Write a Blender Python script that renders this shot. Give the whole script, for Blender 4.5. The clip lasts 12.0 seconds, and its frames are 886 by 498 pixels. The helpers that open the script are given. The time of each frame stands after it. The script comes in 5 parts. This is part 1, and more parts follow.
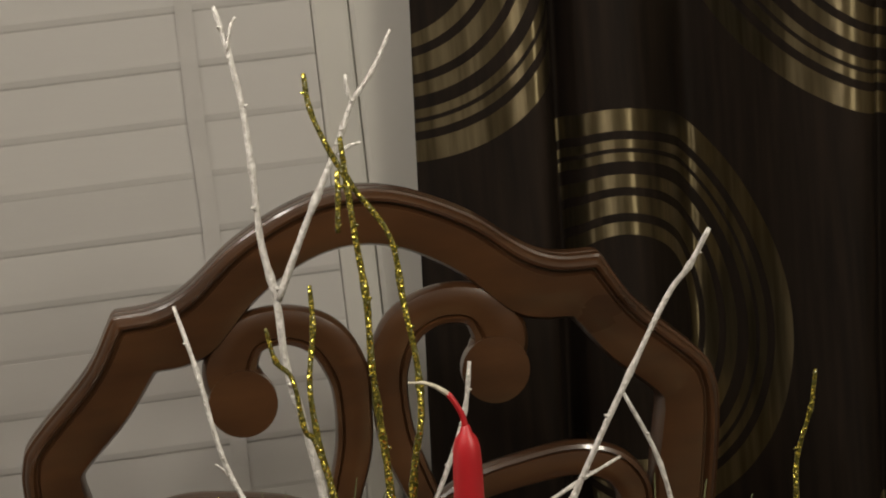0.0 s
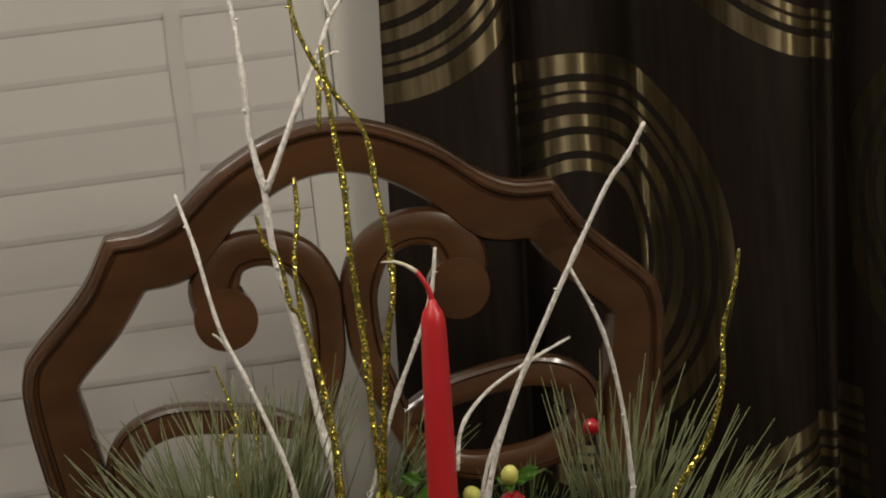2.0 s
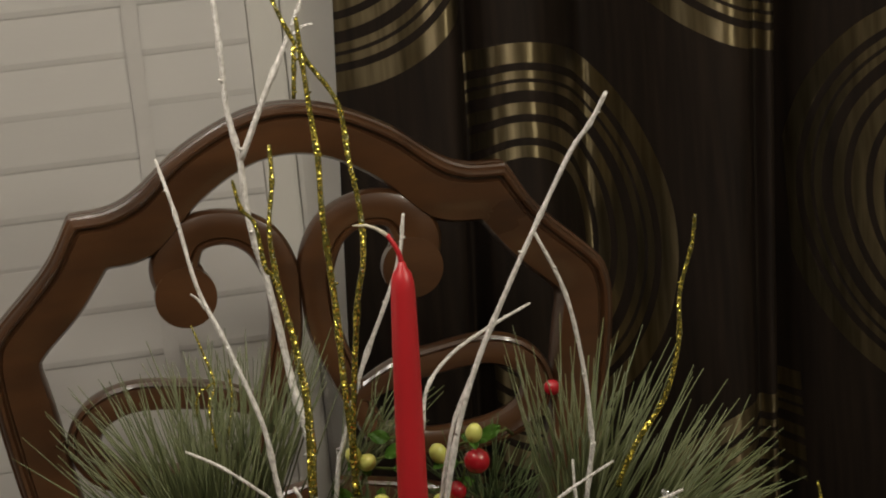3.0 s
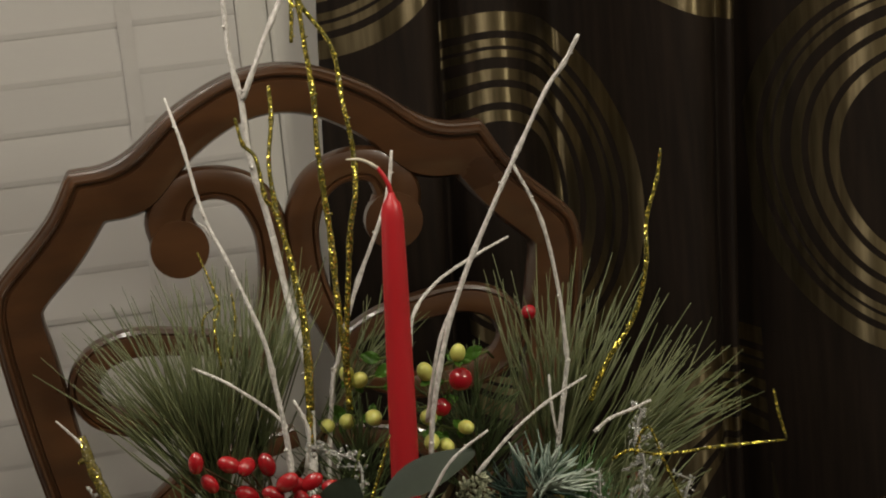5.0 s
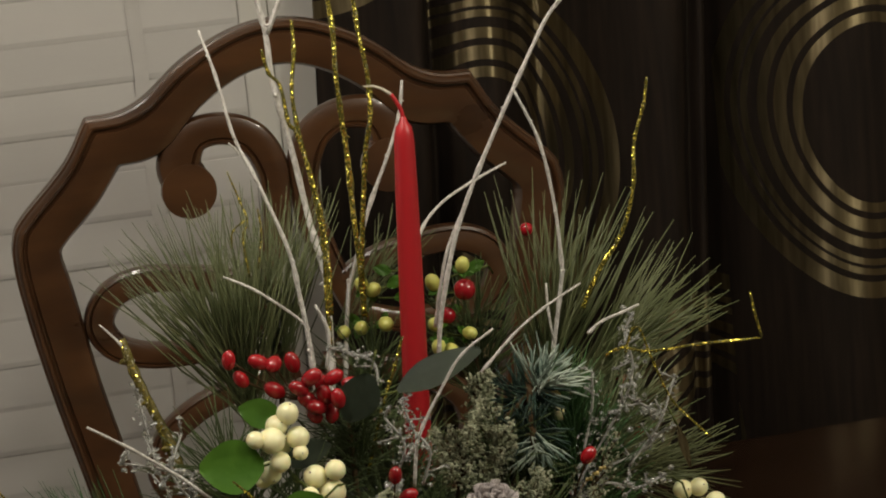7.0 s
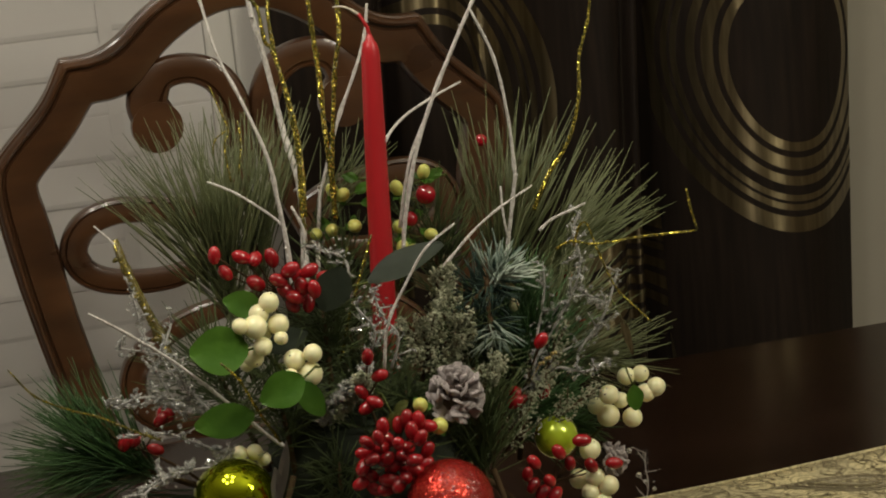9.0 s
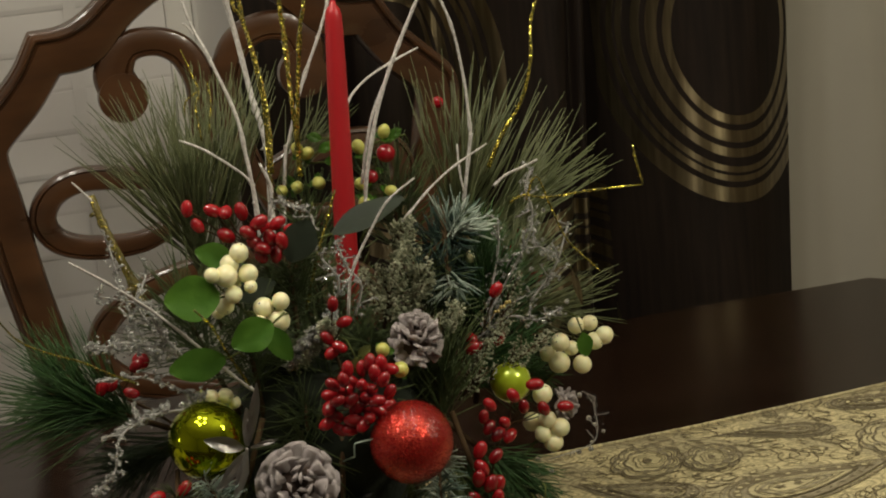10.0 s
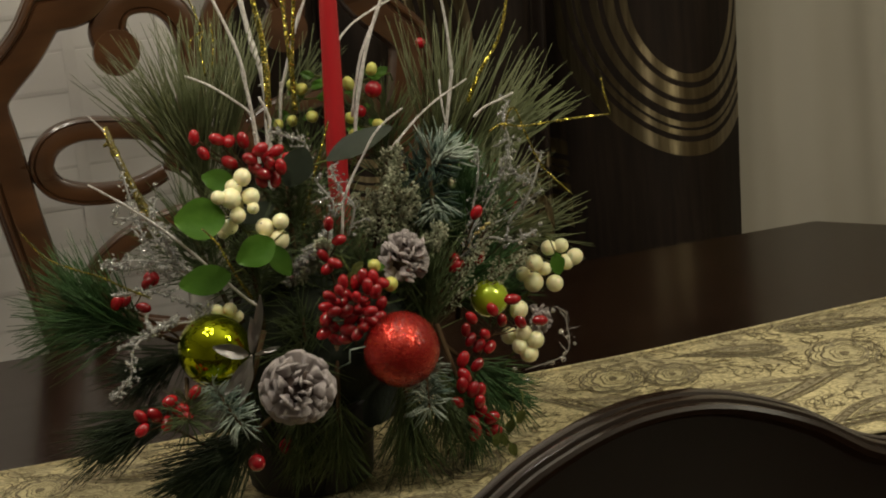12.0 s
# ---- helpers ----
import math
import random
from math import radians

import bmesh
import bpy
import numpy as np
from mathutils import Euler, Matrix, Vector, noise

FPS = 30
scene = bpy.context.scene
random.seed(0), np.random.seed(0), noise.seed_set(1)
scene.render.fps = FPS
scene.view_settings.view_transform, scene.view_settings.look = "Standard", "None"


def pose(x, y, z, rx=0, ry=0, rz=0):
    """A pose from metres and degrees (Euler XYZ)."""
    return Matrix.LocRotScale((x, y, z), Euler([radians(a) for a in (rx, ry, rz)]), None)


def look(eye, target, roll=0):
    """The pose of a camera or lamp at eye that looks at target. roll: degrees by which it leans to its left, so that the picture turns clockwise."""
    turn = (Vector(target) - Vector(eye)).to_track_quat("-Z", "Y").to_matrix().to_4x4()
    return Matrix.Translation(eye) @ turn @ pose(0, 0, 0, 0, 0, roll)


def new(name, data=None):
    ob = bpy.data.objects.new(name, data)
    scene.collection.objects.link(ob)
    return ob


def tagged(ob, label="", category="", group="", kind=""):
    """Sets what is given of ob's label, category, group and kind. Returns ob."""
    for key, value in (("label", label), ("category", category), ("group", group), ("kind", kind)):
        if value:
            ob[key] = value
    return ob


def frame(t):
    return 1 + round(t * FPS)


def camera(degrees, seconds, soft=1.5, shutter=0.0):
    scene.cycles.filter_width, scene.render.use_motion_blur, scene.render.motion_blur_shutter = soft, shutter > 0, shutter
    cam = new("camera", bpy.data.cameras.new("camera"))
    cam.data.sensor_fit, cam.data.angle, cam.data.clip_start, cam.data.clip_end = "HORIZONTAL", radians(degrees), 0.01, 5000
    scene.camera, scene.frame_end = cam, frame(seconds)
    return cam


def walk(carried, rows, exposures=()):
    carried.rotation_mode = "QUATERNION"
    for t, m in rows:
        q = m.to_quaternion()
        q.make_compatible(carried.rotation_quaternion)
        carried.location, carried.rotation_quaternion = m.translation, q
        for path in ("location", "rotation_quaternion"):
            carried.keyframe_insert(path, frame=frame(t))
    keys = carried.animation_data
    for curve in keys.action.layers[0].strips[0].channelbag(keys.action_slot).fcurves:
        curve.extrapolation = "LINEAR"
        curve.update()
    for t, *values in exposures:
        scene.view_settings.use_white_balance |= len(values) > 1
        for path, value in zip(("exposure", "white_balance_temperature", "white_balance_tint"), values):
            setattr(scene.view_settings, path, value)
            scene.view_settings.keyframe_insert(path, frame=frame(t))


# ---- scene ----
cam = camera(22.0, 12.0, soft=2.0)
PATH = [
    (0, (-0.102, -1.048, 1.537), (0.11, 0.895, 1.114), -6.1),
    (0.5, (-0.105, -1.091, 1.53), (0.133, 0.849, 1.103), -6.0),
    (1, (-0.108, -1.129, 1.523), (0.148, 0.808, 1.096), -5.9),
    (1.5, (-0.116, -1.169, 1.522), (0.135, 0.767, 1.088), -6.1),
    (2, (-0.128, -1.204, 1.519), (0.115, 0.732, 1.084), -6.2),
    (2.5, (-0.147, -1.229, 1.515), (0.128, 0.703, 1.078), -5.8),
    (3, (-0.162, -1.256, 1.507), (0.146, 0.672, 1.075), -5.6),
    (5, (-0.198, -1.372, 1.491), (0.14, 0.551, 1.057), -5.7),
    (5.5, (-0.214, -1.411, 1.488), (0.126, 0.511, 1.052), -5.7),
    (6, (-0.23, -1.446, 1.484), (0.124, 0.473, 1.046), -5.7),
    (6.5, (-0.242, -1.482, 1.479), (0.12, 0.435, 1.039), -5.7),
    (7, (-0.264, -1.515, 1.474), (0.111, 0.399, 1.034), -5.6),
    (8.8, (-0.325, -1.652, 1.453), (0.106, 0.247, 1.0), -5.6),
    (9, (-0.333, -1.669, 1.445), (0.107, 0.229, 0.995), -5.8),
    (9.5, (-0.354, -1.726, 1.441), (0.11, 0.165, 0.986), -5.7),
    (10, (-0.372, -1.765, 1.435), (0.115, 0.12, 0.978), -5.7),
    (10.5, (-0.391, -1.806, 1.428), (0.117, 0.073, 0.97), -5.7),
    (11, (-0.414, -1.846, 1.426), (0.11, 0.029, 0.964), -5.6),
    (11.5, (-0.433, -1.878, 1.418), (0.097, -0.005, 0.957), -5.8),
    (12, (-0.456, -1.922, 1.414), (0.078, -0.051, 0.952), -5.8),
]
walk(cam, [(t, look(eye, target, roll)) for t, eye, target, roll in PATH], [(0, 0, 6500, 10), (5.5, 0, 6560, 9), (9, 0, 6680, 7.5), (12, 0, 6800, 7)])

# ---- world and light ----
world = bpy.data.worlds.new("room_world")
scene.world = world
world.use_nodes = True
world.node_tree.nodes["Background"].inputs[0].default_value = (1.0, 0.93, 0.83, 1)
world.node_tree.nodes["Background"].inputs[1].default_value = 0.03


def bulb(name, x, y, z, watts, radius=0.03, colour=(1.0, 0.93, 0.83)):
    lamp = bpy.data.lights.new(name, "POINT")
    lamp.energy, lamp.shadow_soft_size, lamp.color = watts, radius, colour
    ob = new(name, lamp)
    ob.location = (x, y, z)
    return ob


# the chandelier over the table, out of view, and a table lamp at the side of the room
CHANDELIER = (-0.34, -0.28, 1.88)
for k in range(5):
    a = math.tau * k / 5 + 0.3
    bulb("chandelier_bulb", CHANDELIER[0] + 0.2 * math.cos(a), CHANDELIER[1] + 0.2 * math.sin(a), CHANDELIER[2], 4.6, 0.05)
bulb("side_lamp_bulb", -1.6, 0.15, 1.12, 2.5, 0.075)
for k in range(3):
    a = math.tau * k / 3 + 0.5
    bulb("wall_lamp_bulb", 0.88 + 0.15 * math.cos(a), -0.82, 1.86 + 0.15 * math.sin(a), 10.0, 0.06, (1.0, 0.945, 0.79))


# ---- materials ----
def material(name, colour, rough=0.5, metal=0.0, spec=0.5, mix=None, scale=8.0, detail=4.0, amount=0.5, bump=0.0, bump_scale=60.0,
             stretch=(1, 1, 1), coat=0.0, vary=0.0, sub=0.0, rough_vary=0.0):
    """A surface with one noise at a large scale that mixes two colours, a finer one that gives relief, and a shade by object."""
    m = bpy.data.materials.new(name)
    m.use_nodes = True
    nt = m.node_tree
    n, link = nt.nodes, nt.links.new
    b = n["Principled BSDF"]
    b.inputs["Roughness"].default_value = rough
    b.inputs["Metallic"].default_value = metal
    b.inputs["Specular IOR Level"].default_value = spec
    b.inputs["Coat Weight"].default_value = coat
    b.inputs["Coat Roughness"].default_value = 0.09
    if sub:
        b.inputs["Subsurface Weight"].default_value = sub
        b.inputs["Subsurface Radius"].default_value = (0.006, 0.003, 0.002)
    coord = n.new("ShaderNodeTexCoord")
    mapping = n.new("ShaderNodeMapping")
    mapping.inputs["Scale"].default_value = stretch
    link(coord.outputs["Object"], mapping.inputs["Vector"])
    noise_a = n.new("ShaderNodeTexNoise")
    noise_a.inputs["Scale"].default_value, noise_a.inputs["Detail"].default_value = scale, detail
    link(mapping.outputs["Vector"], noise_a.inputs["Vector"])
    ramp = n.new("ShaderNodeValToRGB")
    other = mix or tuple(c * 0.6 for c in colour)
    ramp.color_ramp.elements[0].position, ramp.color_ramp.elements[1].position = 0.5 - amount / 2, 0.5 + amount / 2
    ramp.color_ramp.elements[0].color, ramp.color_ramp.elements[1].color = (*other, 1), (*colour, 1)
    link(noise_a.outputs["Fac"], ramp.inputs["Fac"])
    out = ramp.outputs["Color"]
    if vary:
        info = n.new("ShaderNodeObjectInfo")
        hsv = n.new("ShaderNodeHueSaturation")
        rng = n.new("ShaderNodeMapRange")
        rng.inputs["To Min"].default_value, rng.inputs["To Max"].default_value = 1 - vary, 1 + vary
        link(info.outputs["Random"], rng.inputs["Value"])
        link(rng.outputs["Result"], hsv.inputs["Value"])
        link(out, hsv.inputs["Color"])
        out = hsv.outputs["Color"]
    link(out, b.inputs["Base Color"])
    if rough_vary:
        rr = n.new("ShaderNodeMapRange")
        rr.inputs["To Min"].default_value, rr.inputs["To Max"].default_value = rough - rough_vary, rough + rough_vary
        link(noise_a.outputs["Fac"], rr.inputs["Value"])
        link(rr.outputs["Result"], b.inputs["Roughness"])
    if bump:
        noise_b = n.new("ShaderNodeTexNoise")
        noise_b.inputs["Scale"].default_value, noise_b.inputs["Detail"].default_value = bump_scale, 5
        link(mapping.outputs["Vector"], noise_b.inputs["Vector"])
        bp = n.new("ShaderNodeBump")
        bp.inputs["Strength"].default_value, bp.inputs["Distance"].default_value = bump, 0.002
        link(noise_b.outputs["Fac"], bp.inputs["Height"])
        link(bp.outputs["Normal"], b.inputs["Normal"])
    return m


def glitter(name, colour, spark, rough=0.35, scale=900.0, share=0.35, metal=0.9, tilt=0.9):
    """A glittered surface: tiny metal flakes, each with its own tilt, over a duller ground."""
    m = bpy.data.materials.new(name)
    m.use_nodes = True
    nt = m.node_tree
    n, link = nt.nodes, nt.links.new
    b = n["Principled BSDF"]
    coord = n.new("ShaderNodeTexCoord")
    vor = n.new("ShaderNodeTexVoronoi")
    vor.inputs["Scale"].default_value = scale
    link(coord.outputs["Object"], vor.inputs["Vector"])
    sep = n.new("ShaderNodeSeparateColor")
    link(vor.outputs["Color"], sep.inputs["Color"])
    ramp = n.new("ShaderNodeValToRGB")
    ramp.color_ramp.interpolation = "CONSTANT"
    ramp.color_ramp.elements[0].color = (*colour, 1)
    ramp.color_ramp.elements[1].position = 1 - share
    ramp.color_ramp.elements[1].color = (*spark, 1)
    link(sep.outputs["Red"], ramp.inputs["Fac"])
    link(ramp.outputs["Color"], b.inputs["Base Color"])
    flake = n.new("ShaderNodeMath")
    flake.operation = "GREATER_THAN"
    flake.inputs[1].default_value = 1 - share
    link(sep.outputs["Red"], flake.inputs[0])
    mul = n.new("ShaderNodeMath")
    mul.operation = "MULTIPLY"
    mul.inputs[1].default_value = metal
    link(flake.outputs[0], mul.inputs[0])
    link(mul.outputs[0], b.inputs["Metallic"])
    b.inputs["Roughness"].default_value = rough
    geo = n.new("ShaderNodeNewGeometry")
    sub = n.new("ShaderNodeVectorMath")
    sub.operation = "SUBTRACT"
    sub.inputs[1].default_value = (0.5, 0.5, 0.5)
    link(vor.outputs["Color"], sub.inputs[0])
    scl = n.new("ShaderNodeVectorMath")
    scl.operation = "SCALE"
    scl.inputs["Scale"].default_value = tilt
    link(sub.outputs[0], scl.inputs[0])
    add = n.new("ShaderNodeVectorMath")
    link(geo.outputs["Normal"], add.inputs[0])
    link(scl.outputs[0], add.inputs[1])
    nrm = n.new("ShaderNodeVectorMath")
    nrm.operation = "NORMALIZE"
    link(add.outputs[0], nrm.inputs[0])
    link(nrm.outputs[0], b.inputs["Normal"])
    return m


wall_paint = material("wall_paint", (0.40, 0.37, 0.315), 0.85, spec=0.2, mix=(0.36, 0.335, 0.285), scale=3, bump=0.1, bump_scale=300)
white_paint = material("white_paint", (0.62, 0.595, 0.55), 0.5, mix=(0.59, 0.565, 0.52), scale=5, bump=0.04, bump_scale=200)
slat_paint = material("slat_paint", (0.56, 0.535, 0.51), 0.55, mix=(0.53, 0.505, 0.48), scale=6, bump=0.05, bump_scale=150, stretch=(0.2, 1, 1), vary=0.04)
tape_cloth = material("tape_cloth", (0.56, 0.535, 0.51), 0.9, spec=0.2, mix=(0.53, 0.505, 0.48), scale=40, bump=0.2, bump_scale=900)
ceiling_paint = material("ceiling_paint", (0.75, 0.72, 0.66), 0.9, spec=0.2, mix=(0.71, 0.68, 0.62), scale=3)
floor_wood = material("floor_wood", (0.16, 0.085, 0.045), 0.4, mix=(0.09, 0.045, 0.025), scale=4, stretch=(0.3, 6, 1), bump=0.1, bump_scale=40)
mahogany = material("mahogany", (0.090, 0.038, 0.0145), 0.3, mix=(0.032, 0.0145, 0.0072), scale=11, stretch=(0.7, 1, 2.4), amount=0.5, bump=0.06, bump_scale=90,
                    coat=0.45, spec=0.4, rough_vary=0.07)
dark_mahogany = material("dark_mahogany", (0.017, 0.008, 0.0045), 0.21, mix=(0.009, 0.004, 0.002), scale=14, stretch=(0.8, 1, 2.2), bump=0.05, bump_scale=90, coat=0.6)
table_wood = material("table_wood", (0.020, 0.0095, 0.0055), 0.2, mix=(0.011, 0.005, 0.003), scale=6, stretch=(0.7, 7, 1), amount=0.7, bump=0.03, bump_scale=50,
                      spec=0.4, rough_vary=0.05)


# ---- mesh helpers ----
def part(name, bm, mat, parent=None, label="", smooth=True):
    me = bpy.data.meshes.new(name)
    if smooth:
        for f in bm.faces:
            f.smooth = True
    bm.to_mesh(me)
    bm.free()
    me.materials.append(mat)
    ob = new(name, me)
    if parent is not None:
        ob.parent = parent
    if label:
        ob["label"] = label
    return ob


def thing(name, m, label, category, group="", kind=""):
    ob = new(name)
    ob.empty_display_size = 0.05
    ob.matrix_world = m
    return tagged(ob, label, category, group, kind)


def box(bm, x0, x1, y0, y1, z0, z1, bevel=0.0, seg=2):
    made = bmesh.ops.create_cube(bm, size=1.0, matrix=Matrix.LocRotScale(((x0 + x1) / 2, (y0 + y1) / 2, (z0 + z1) / 2), None, (x1 - x0, y1 - y0, z1 - z0)))
    if bevel:
        edges = list({e for v in made["verts"] for e in v.link_edges})
        bmesh.ops.bevel(bm, geom=edges, offset=bevel, segments=seg, affect="EDGES", profile=0.6)
    return bm


def box_part(name, mat, parent, x0, x1, y0, y1, z0, z1, bevel=0.004, label=""):
    return part(name, box(bmesh.new(), x0, x1, y0, y1, z0, z1, bevel), mat, parent, label, smooth=False)


def smooth_line(points, steps=8, closed=False):
    """A Catmull-Rom line through the points."""
    p = [Vector(q) for q in points]
    out = []
    count = len(p) if closed else len(p) - 1
    for i in range(count):
        a = p[i - 1] if closed or i else p[0] * 2 - p[1]
        b, c = p[i], p[(i + 1) % len(p)]
        d = p[(i + 2) % len(p)] if closed or i + 2 < len(p) else c * 2 - b
        for s in range(steps):
            t = s / steps
            out.append(0.5 * (2 * b + (c - a) * t + (2 * a - 5 * b + 4 * c - d) * t * t + (3 * b - a - 3 * c + d) * t ** 3))
    if not closed:
        out.append(p[-1].copy())
    return out


def tube(bm, line, radii, sides=8, cap=True):
    """A tube along a line with a radius at each point."""
    rings = []
    up = Vector((0.31, 0.87, 0.39))
    for i, c in enumerate(line):
        d = (line[min(i + 1, len(line) - 1)] - line[max(i - 1, 0)]).normalized()
        side = d.cross(up)
        if side.length < 0.05:
            side = d.cross(Vector((1, 0, 0)))
        side.normalize()
        up2 = side.cross(d)
        r = radii[i] if hasattr(radii, "__len__") else radii
        rings.append([bm.verts.new(c + (side * math.cos(math.tau * k / sides) + up2 * math.sin(math.tau * k / sides)) * r) for k in range(sides)])
    for a, b in zip(rings, rings[1:]):
        for k in range(sides):
            bm.faces.new((a[k], a[(k + 1) % sides], b[(k + 1) % sides], b[k]))
    if cap:
        bm.faces.new(rings[0][::-1])
        bm.faces.new(rings[-1])
    return bm


def lathe(bm, profile, sides=20, m=Matrix()):
    """A turned body from (radius, height) pairs."""
    rings = []
    for r, h in profile:
        if r < 1e-5:
            rings.append([bm.verts.new(m @ Vector((0, 0, h)))])
        else:
            rings.append([bm.verts.new(m @ Vector((r * math.cos(math.tau * k / sides), r * math.sin(math.tau * k / sides), h))) for k in range(sides)])
    for a, b in zip(rings, rings[1:]):
        for k in range(sides):
            q = [a[k % len(a)], a[(k + 1) % len(a)], b[(k + 1) % len(b)], b[k % len(b)]]
            q = list(dict.fromkeys(q))
            if len(q) > 2:
                bm.faces.new(q)
    return bm


def strip(bm, inner, outer, section):
    """A moulded band between two lines in the plane of x and z: section is a list of (share from inner to outer, depth), closed round."""
    rings = []
    for a, b in zip(inner, outer):
        rings.append([bm.verts.new((a.x + (b.x - a.x) * s, d, a.z + (b.z - a.z) * s)) for s, d in section])
    n = len(section)
    for p, q in zip(rings, rings[1:]):
        for k in range(n):
            bm.faces.new((p[k], p[(k + 1) % n], q[(k + 1) % n], q[k]))
    bm.faces.new(rings[0][::-1])
    bm.faces.new(rings[-1])
    bmesh.ops.recalc_face_normals(bm, faces=bm.faces)
    return bm


# ---- the room ----
def wall(name, x0, x1, y0, y1, z0, z1, mat, label):
    return tagged(box_part(name, mat, None, x0, x1, y0, y1, z0, z1, 0.0), label, "wall", kind="structure")


tagged(box_part("floor", floor_wood, None, -2.6, 2.6, -3.2, 1.3, -0.05, 0, 0), "dark brown wooden dining room floor", "floor", kind="structure")
tagged(box_part("ceiling", ceiling_paint, None, -2.6, 2.6, -3.2, 1.3, 2.6, 2.65, 0), "plain off-white painted ceiling", "ceiling", kind="structure")
wall("wall_south", -2.6, 2.6, -3.3, -3.2, 0, 2.6, wall_paint, "plain beige painted wall")
wall("wall_west", -2.7, -2.6, -3.2, 1.3, 0, 2.6, wall_paint, "plain beige painted wall")
wall("wall_east", 2.6, 2.7, -3.2, 1.3, 0, 2.6, wall_paint, "plain beige painted wall")
# the window wall with its opening
WX0, WX1, WZ0, WZ1, WY = -1.25, 0.062, 0.34, 2.15, 1.06
north = new("wall_north")
tagged(north, "beige painted wall round the window", "wall", kind="structure")
for name, a, b, c, d in (("wall_panel", -2.6, WX0, 0, 2.6), ("wall_panel", WX1, 2.6, 0, 2.6), ("wall_panel", WX0, WX1, 0, WZ0), ("wall_panel", WX0, WX1, WZ1, 2.6)):
    box_part(name, wall_paint, north, a, b, WY, WY + 0.14, c, d, 0)

window = thing("window_1", pose(0, 0, 0), "white painted window with closed blind", "window", kind="structure")
box_part("window_casing", white_paint, window, WX1, WX1 + 0.085, WY - 0.022, WY - 0.001, WZ0 - 0.1, WZ1 + 0.08, 0.006)
box_part("window_casing", white_paint, window, WX0 - 0.085, WX0, WY - 0.022, WY - 0.001, WZ0 - 0.1, WZ1 + 0.08, 0.006)
box_part("window_casing", white_paint, window, WX0 + 0.001, WX1 - 0.001, WY - 0.022, WY - 0.001, WZ1 + 0.001, WZ1 + 0.08, 0.006)
box_part("window_apron", white_paint, window, WX0 + 0.001, WX1 - 0.001, WY - 0.018, WY - 0.001, WZ0 - 0.1, WZ0 - 0.02, 0.005)
box_part("window_sill", white_paint, window, WX0 + 0.002, WX1 - 0.002, WY - 0.03, WY + 0.1, WZ0 - 0.018, WZ0 + 0.004, 0.005)
box_part("window_jamb", white_paint, window, WX1 - 0.0345, WX1 - 0.0003, WY - 0.030, WY + 0.1, WZ0 + 0.005, WZ1 - 0.002, 0.004)
box_part("pane", material("night_glass", (0.01, 0.01, 0.012), 0.05), window, WX0, WX1, WY + 0.11, WY + 0.115, WZ0, WZ1, 0)

blind = thing("window_blind", pose(0, 0, 0), "white closed horizontal slat blind with cloth tapes", "blind")
SLAT, BY = 0.0512, 1.02


def slat_mesh():
    bm = bmesh.new()
    w = WX1 - WX0 - 0.07
    section = [(-0.0006, 0.0267), (0.0006, 0.0273), (0.0018, 0.0267), (0.0019, 0.0), (0.0019, -0.0267), (0.0012, -0.0273), (0.0002, -0.0255), (-0.0008, -0.0200)]
    ends = [[bm.verts.new((x, y, z)) for y, z in section] for x in (0, w)]
    for k in range(8):
        bm.faces.new((ends[0][k], ends[0][(k + 1) % 8], ends[1][(k + 1) % 8], ends[1][k]))
    bm.faces.new(ends[0][::-1])
    bm.faces.new(ends[1])
    bmesh.ops.recalc_face_normals(bm, faces=bm.faces)
    return bm


first = None
count = int((WZ1 - WZ0 - 0.1) / SLAT)
for k in range(count):
    z = 1.385 - 0.0251 + SLAT * (k - 20)
    if z < WZ0 + 0.06 or z > WZ1 - 0.06:
        continue
    m = pose(WX0 + 0.035, BY + 0.012 + random.uniform(-0.0004, 0.0004), z, -1.7 + random.uniform(-0.25, 0.25), 0, random.uniform(-0.05, 0.05))
    if first is None:
        first = part("slat", slat_mesh(), slat_paint, blind, smooth=False)
        ob = first
    else:
        ob = new("slat", first.data)
        ob.parent = blind
    ob.matrix_local = m
for x in (-0.088, -0.62, -1.1):
    bm = bmesh.new()
    line = [Vector((x + 0.0006 * math.sin(k * 0.9), BY + 0.0082 + 0.0004 * math.cos(k * math.pi), WZ0 + 0.05 + k * SLAT / 2)) for k in range(int((WZ1 - WZ0 - 0.12) / SLAT * 2))]
    rows = [[bm.verts.new(p + Vector((dx, dy, 0))) for dx, dy in ((-0.008, 0), (0.008, 0), (0.008, 0.001), (-0.008, 0.001))] for p in line]
    for a, b in zip(rows, rows[1:]):
        for k in range(4):
            bm.faces.new((a[k], a[(k + 1) % 4], b[(k + 1) % 4], b[k]))
    part("cloth_tape", bm, tape_cloth, blind, "white woven cloth tape", smooth=False)
box_part("bottom_rail", slat_paint, blind, WX0 + 0.035, WX1 - 0.035, BY - 0.012, BY + 0.03, WZ0 + 0.022, WZ0 + 0.045, 0.004)
box_part("head_rail", slat_paint, blind, WX0 + 0.033, WX1 - 0.033, BY - 0.02, BY + 0.03, WZ1 - 0.065, WZ1 - 0.003, 0.004)


